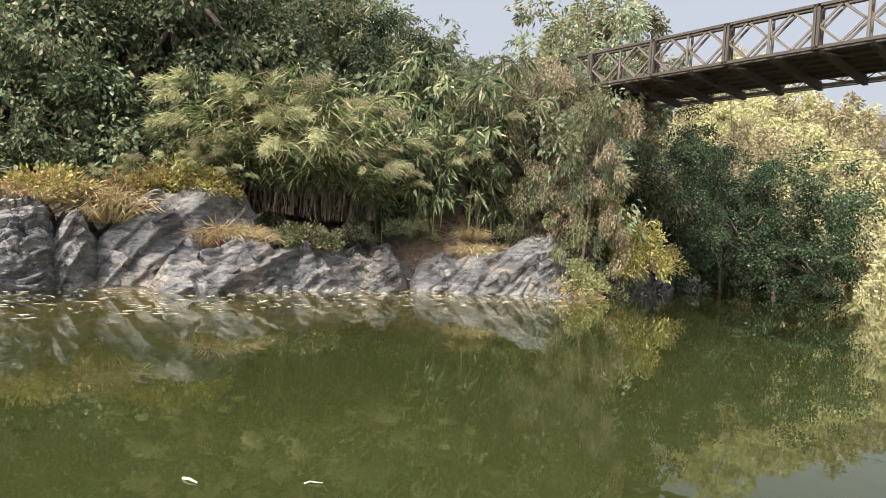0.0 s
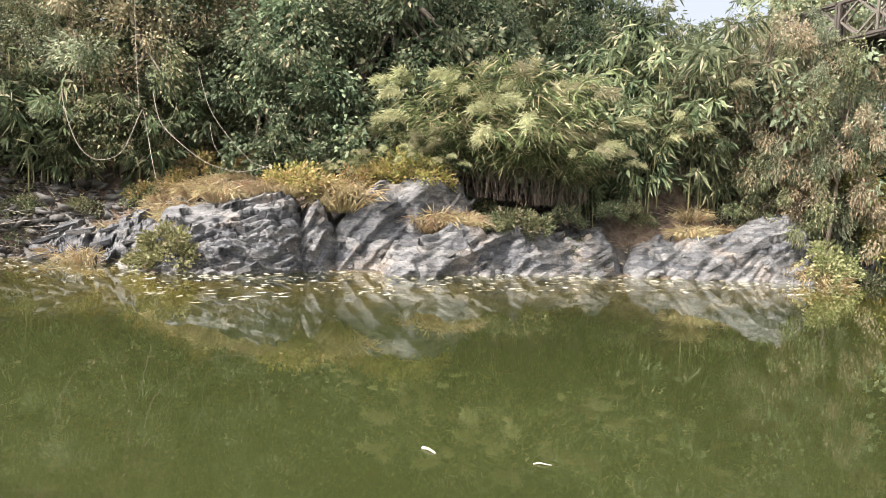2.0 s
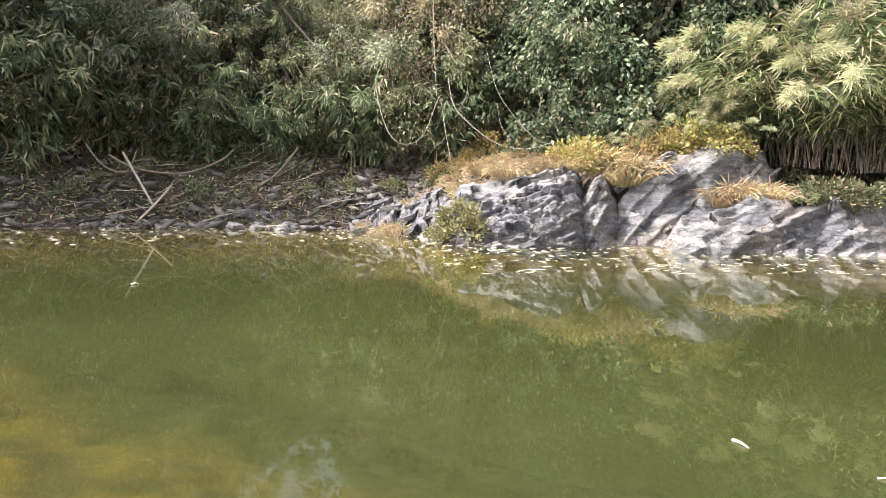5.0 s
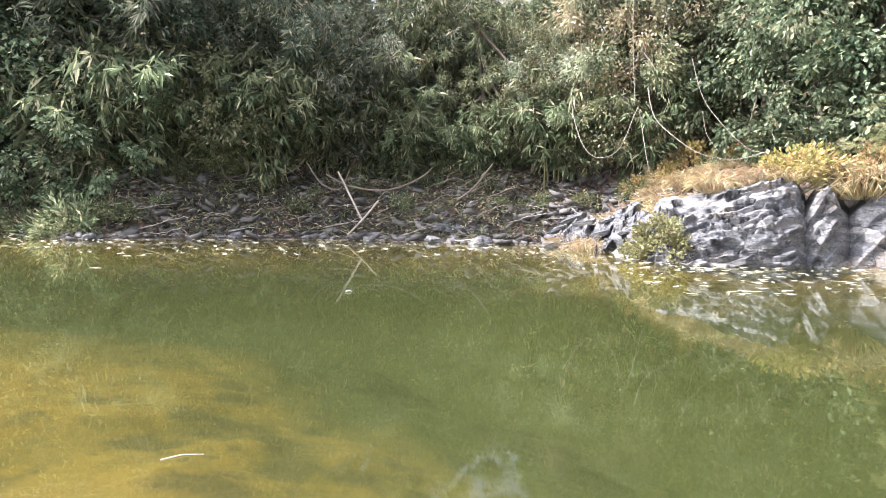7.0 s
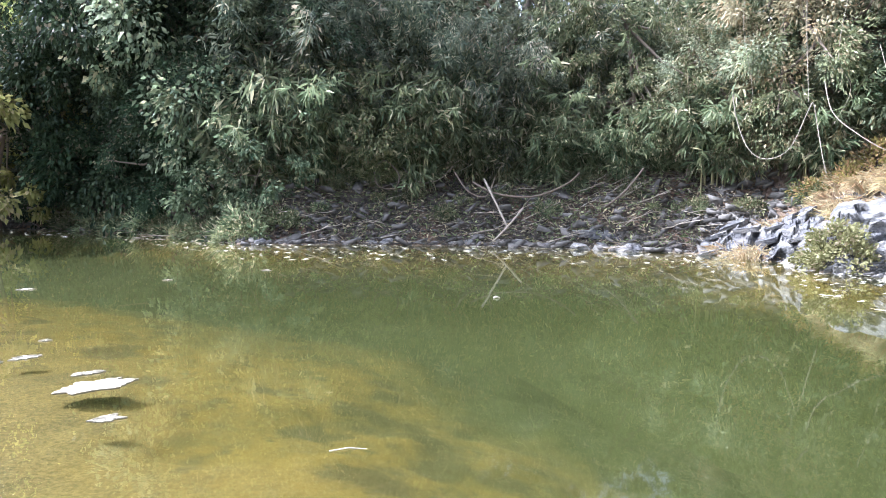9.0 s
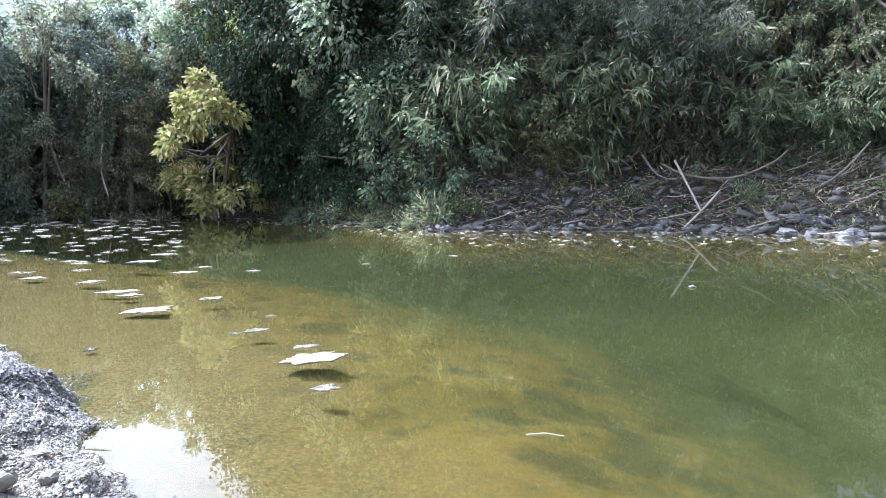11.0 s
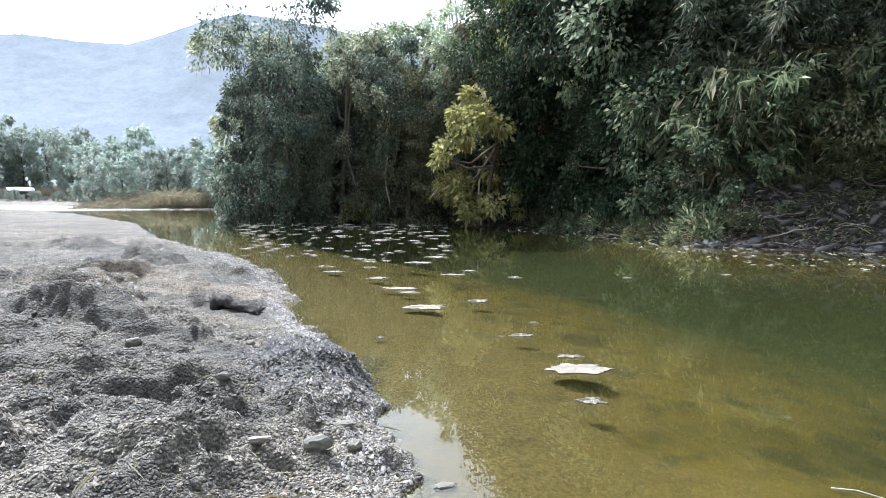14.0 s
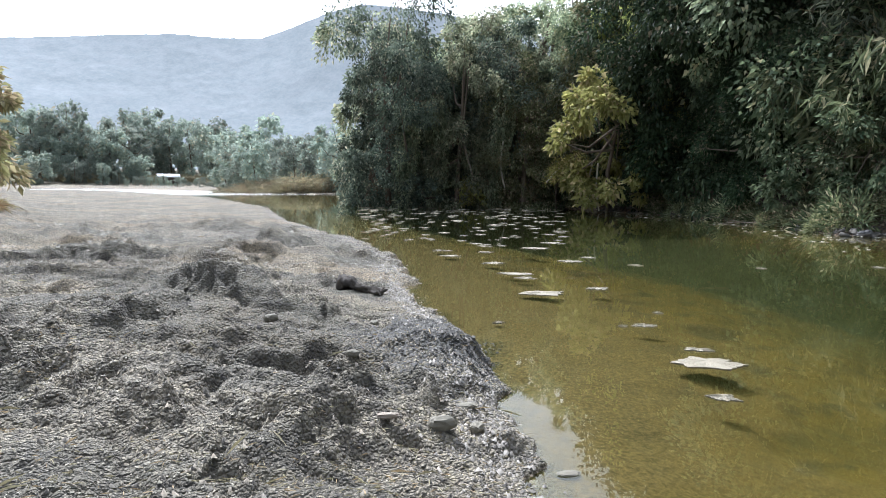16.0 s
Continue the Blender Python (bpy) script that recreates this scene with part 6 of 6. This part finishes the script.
cane("hanging_vine", [(45.6, 23.6, 10.5), (45.4, 23.4, 7.5), (45.0, 23.2, 5.0)], 0.011, M_PALE, VL, "vine", VG)
cane("hanging_vine", [(44.0, 23.2, 5.6), (43.4, 22.9, 4.6), (41.8, 22.6, 3.9), (39.6, 22.4, 3.3), (37.0, 22.3, 3.1), (34.6, 22.3, 3.35)], 0.015, M_PALE, VL, "vine", VG)
cane("hanging_vine", [(40.6, 23.4, 6.6), (39.7, 23.1, 5.3), (38.3, 22.8, 4.4), (36.2, 22.5, 3.5), (34.8, 22.4, 3.3)], 0.010, M_PALE, VL, "vine", VG)
cane("hanging_vine", [(39.6, 23.2, 4.8), (39.2, 23, 4.0), (38.2, 22.8, 3.4)], 0.007, M_PALE, VL, "vine", VG)
cane("hanging_vine", [(32.6, 24, 5.8), (33.6, 23.8, 5.7), (34.6, 23.7, 5.2), (34.6, 23.6, 4.4), (34.1, 23.4, 3.8)], 0.010, M_PALE, VL, "vine", VG)
for a0, zt in ((49.3, 11), (42.6, 9), (29.4, 9)):
    cane("hanging_vine", [(a0, 25.4, zt), (a0 + 0.5, 25.2, zt * 0.75), (a0 - 0.4, 25.0, 5.6), (a0 + 0.6, 24.6, 4.4)], 0.007, M_PALE, VL, "vine", VG)
cane("arching_cane", [(-1.8, 27, 5.6), (-1.4, 26.4, 7.6), (-2.4, 26, 8.0), (-3.4, 25.9, 7.3), (-3.6, 25.8, 5.4)], 0.016, M_PALE, "pale arching bamboo cane", "cane", "canes")
cane("fallen_branch", [(70.8, 26.6, 2.7), (69.6, 26.0, 1.6), (68.6, 25.4, 0.7)], 0.05, M_PALE, "bleached fallen branch leaning on the bank", "branch", "fallen branches")
cane("fallen_branch", [(67.3, 26.0, 1.5), (68.6, 25.3, 0.8), (70.0, 24.6, 0.2)], 0.045, M_PALE, "bleached fallen branch leaning on the bank", "branch", "fallen branches")
cane("fallen_branch", [(71.8, 27.4, 2.6), (69.6, 26.8, 2.1), (66.4, 26.6, 2.0), (63.6, 26.8, 2.5), (62.4, 27.2, 3.0)], 0.05, M_BARK, "crooked fallen branch on the slope", "branch", "fallen branches")
cane("fallen_branch", [(73.4, 27.2, 3.0), (72.2, 27.0, 2.2), (70.6, 26.8, 2.0), (69.8, 26.8, 2.8)], 0.04, M_BARK, "crooked fallen branch on the slope", "branch", "fallen branches")
cane("fallen_branch", [(60.2, 26.4, 1.6), (58.6, 26.6, 2.2), (57.0, 27.2, 3.2)], 0.05, M_BARK, "crooked fallen branch on the slope", "branch", "fallen branches")
cane("creeper_root", [(80.5, 28.6, 3.2), (79.6, 28.2, 3.5), (78.4, 28, 2.9), (78.8, 28, 2.3), (80.2, 28.1, 2.4), (80.6, 28.2, 3.0)], 0.035, M_BARK, "coiled bare creeper stem on the slope", "creeper", "creepers")
cane("creeper_root", [(78.2, 28.4, 3.3), (76.6, 28, 2.6), (74.8, 27.8, 2.7), (73.6, 27.8, 3.3)], 0.03, M_BARK, "coiled bare creeper stem on the slope", "creeper", "creepers")
cane("forked_driftwood", [(93.4, 27.0, 0.75), (92.8, 26.6, 0.35), (92.2, 26.2, 0.18), (91.2, 26.2, 0.16)], 0.05, M_FLOAT, "bleached forked driftwood at the waterline", "driftwood", "driftwood")
cane("forked_driftwood", [(92.9, 26.6, 0.2), (92.6, 26.5, 0.16), (92.2, 26.3, 0.2)], 0.04, M_FLOAT, "bleached forked driftwood at the waterline", "driftwood", "driftwood")
cane("hanging_stick", [(110.0, 40.4, 3.0), (110.1, 40.3, 2.0), (110.0, 40.2, 0.9), (109.8, 40.1, 0.1)], 0.06, M_FLOAT, "white bare stick hanging from the tree to the water", "stick", "hanging sticks")
cane("hanging_stick", [(110.5, 40.4, 3.1), (110.7, 40.4, 2.2)], 0.06, M_FLOAT, "white bare stick hanging from the tree to the water", "stick", "hanging sticks")
cane("hanging_stick", [(113.3, 41, 2.7), (113.9, 41, 2.2), (114.4, 41, 1.8)], 0.06, M_FLOAT, "white bare stick hanging from the tree to the water", "stick", "hanging sticks")
cane("fallen_pole", [(109.4, 40.2, 1.4), (106, 39.6, 1.0), (103, 39.2, 0.75)], 0.06, M_PALE, "long bleached pole leaning over the bank", "pole", "fallen poles")
cane("bare_stem", [(118.2, 44, 4.6), (118.4, 44, 3.0), (118.0, 44, 1.4)], 0.06, M_FLOAT, "pale bare stem among the creepers", "stem", "bare stems")
cane("power_cable", [(-18, 50, 9.6), (-26, 46, 9.1), (-36, 44, 9.0), (-48, 46, 9.6)], 0.02, M_DARKSTEEL, "thin dark cable strung across the river", "cable", "cables", 4)
cane("power_cable", [(-18, 50, 9.1), (-26, 46, 8.55), (-36, 44, 8.4), (-48, 46, 9.0)], 0.02, M_DARKSTEEL, "thin dark cable strung across the river", "cable", "cables", 4)
floating_twig(20.9, 4.3, [(-0.04, 0.05, 0), (0.0, 0.0, 0.01), (0.045, -0.05, 0)], 0.012, "small pale twig floating on the water")
floating_twig(10.5, 4.16, [(-0.06, 0, 0), (-0.02, 0.01, 0.01), (0.02, -0.01, 0.01), (0.06, 0.012, 0)], 0.006, "small pale twig floating on the water")
floating_twig(70.7, 10.9, [(-0.06, 0, 0), (0, 0.0, 0.02), (0.05, 0.03, 0)], 0.02, "small pale twig floating on the water")
floating_twig(86.6, 4.3, [(-0.12, -0.02, 0), (0, 0.0, 0.005), (0.12, -0.03, 0)], 0.005, "straw-coloured reed stem floating on the water")


# weathered log and stones on the gravel
def log_mesh():
    """A rotten log: ragged body with torn splinters at both ends."""
    rng = np.random.default_rng(77)
    t = np.linspace(0, 1, 44)
    path = np.stack([t * 0.74 - 0.37, 0.03 * np.sin(t * 5), 0.025 * np.sin(t * 4 + 1) + 0.03 * (t < 0.3)], 1)
    v, f = tube(path, (0.062 + 0.03 * np.exp(-((t - 0.12) / 0.13) ** 2) - 0.018 * t) * np.minimum(1, 0.25 + np.minimum(t, 1 - t) * 14), 16)
    nn = v - np.repeat(path, 16, 0)
    v = v + nn * ((fbm(v[:, 0] * 7, v[:, 1] * 40, v[:, 2] * 40, 4, 7) - 0.5) * 3.4)[:, None]
    n = len(v)
    tr = [(a, b, c) for a, b, c, d in f] + [(a, c, d) for a, b, c, d in f] + [(n, (k + 1) % 16, k) for k in range(16)] + [(n + 1, n - 16 + k, n - 16 + (k + 1) % 16) for k in range(16)]
    body = mesh_from("wood_body", np.vstack([v, path[:1], path[-1:]]), 3, np.array(tr), M_LOG)
    torn = []
    for e, sgn, cnt in ((path[2], -1, 7), (path[-3], 1, 6)):
        for i in range(cnt):
            q = np.array([sgn * rng.uniform(0.05, 0.14), rng.normal(0, 0.05), rng.uniform(-0.02, 0.09)])
            torn.append(tubes("splinter", [(np.stack([e - q * 0.3, e + q * 0.5 + rng.normal(0, 0.008, 3), e + q]), [0.022, 0.014, 0.003])], M_LOG, 5))
    return body, torn


def put(name, me, az, d, rz, lift, label, category, group="", tilt=0.0):
    x, y = polar(az, d)
    ob = new(name, me)
    ob.matrix_basis = pose(x, y, hz(x, y) + lift, tilt, 0, rz)
    return tagged(ob, label, category, group)


lx, ly = polar(132.2, 9.0)
seat = max(hz(lx + 0.36 * q * math.cos(radians(94)), ly + 0.36 * q * math.sin(radians(94))) for q in (-1, -0.5, 0, 0.5, 1)) - hz(lx, ly)
log = empty("log", pose(lx, ly, hz(lx, ly) + seat + 0.035, 4, 0, 94), "dark rotten log lying on the gravel shore", "log")
wood, torn = log_mesh()
part("wood_body", wood, log)
for me in torn:
    part("splinter", me, log)


def slab_mesh(a, b, c, seed, material):
    """A worn stone."""
    rng = np.random.default_rng(seed)
    bm = bmesh.new()
    bmesh.ops.create_cube(bm, size=1)
    bmesh.ops.subdivide_edges(bm, edges=bm.edges, cuts=3, use_grid_fill=True)
    for v in bm.verts:
        p = v.co.normalized() * 0.62
        v.co = v.co.lerp(p, 0.8) + Vector(rng.uniform(-0.07, 0.07, 3))
        v.co = Vector((v.co.x * a, v.co.y * b, v.co.z * c))
    return bm_mesh("stone", bm, material)


for az, d, a, b, c, rz, mat, lb in ((127.6, 4.1, 0.15, 0.08, 0.07, 10, M_GRAVEL, "grey oblong stone on the wet gravel"), (132.2, 4.1, 0.14, 0.045, 0.03, 0, M_PALE, "pale flat piece of driftwood on the gravel"), (124.6, 4.3, 0.09, 0.07, 0.05, 60, M_GRAVEL, "dark rounded stone on the gravel"), (125.3, 4.6, 0.14, 0.08, 0.03, 10, M_GRAVEL, "pale flat stone at the water's edge"),
                                (117.8, 3.9, 0.12, 0.06, 0.03, 15, M_GRAVEL, "pale stone in the shallow water"), (134, 5.2, 0.08, 0.06, 0.05, 0, M_GRAVEL, "grey stone on the gravel"), (140, 6.3, 0.11, 0.08, 0.07, 40, M_GRAVEL, "grey stone on the gravel"), (131.5, 6.9, 0.10, 0.07, 0.05, 70, M_GRAVEL, "grey stone on the gravel")):
    put("stone", slab_mesh(a, b, c, int(az * 10), mat), az, d, az + rz, c * 0.3, lb, "stone", "stones on the shore")
ROCKS = [slab_mesh(0.5, 0.35, 0.25, 200 + i, M_ROCK) for i in range(5)]
for i in range(46):
    az = random.choice((random.uniform(48, 95), random.uniform(-18, 44)))
    d = float(np.interp(az, SHORE_AZ, SHORE_D)) + random.uniform(-0.25, 0.5)
    x, y = polar(az, d)
    ob = new("stone", random.choice(ROCKS))
    s = random.uniform(0.4, 1.3)
    ob.matrix_basis = Matrix.LocRotScale((x, y, max(hz(x, y), -0.1) + 0.05 * s), Euler((random.uniform(-.3, .3), random.uniform(-.3, .3), random.uniform(0, 6))), (s, s, s))
    tagged(ob, "loose grey rock at the water's edge", "stone", "loose rocks along the far shore")
put("pale_stump", slab_mesh(0.5, 0.35, 1.1, 55, M_PALE), 5.9, 24.6, 20, 0.3, "pale weathered stump at the top of the ledge", "stump", "", 8)

# ---- hut far down the valley ----
hx, hy = polar(146.6, 225)
hut = empty("hut", pose(hx, hy, hz(hx, hy), 0, 0, 146.6 + 8), "small hut with a white metal roof among the trees", "hut")
bm = bmesh.new()
beam(bm, (-3, 0, 1.1), (3, 0, 1.1), 4.0, 2.2)
part("wall", bm_mesh("wall", bm, M_PLANK), hut)
for y0, y1, z0, z1 in ((-2.6, 0.05, 2.0, 3.0), (2.6, -0.05, 2.0, 3.0)):
    v = [(-3.6, y0, z0), (3.6, y0, z0), (3.6, y1, z1), (-3.6, y1, z1), (-3.6, y0, z0 + 0.06), (3.6, y0, z0 + 0.06), (3.6, y1, z1 + 0.06), (-3.6, y1, z1 + 0.06)]
    part("roof_panel", mesh_from("roof_panel", v, 4, [(0, 3, 2, 1), (4, 5, 6, 7), (0, 1, 5, 4), (2, 3, 7, 6), (1, 2, 6, 5), (3, 0, 4, 7)], M_ROOF), hut, "white metal roof sheet")
bm = bmesh.new()
beam(bm, (-0.5, -2.01, 1.0), (0.5, -2.01, 1.0), 0.06, 1.8)
part("door", bm_mesh("door", bm, M_DARKSTEEL), hut)
hut.scale = (0.95, 0.95, 1.1)
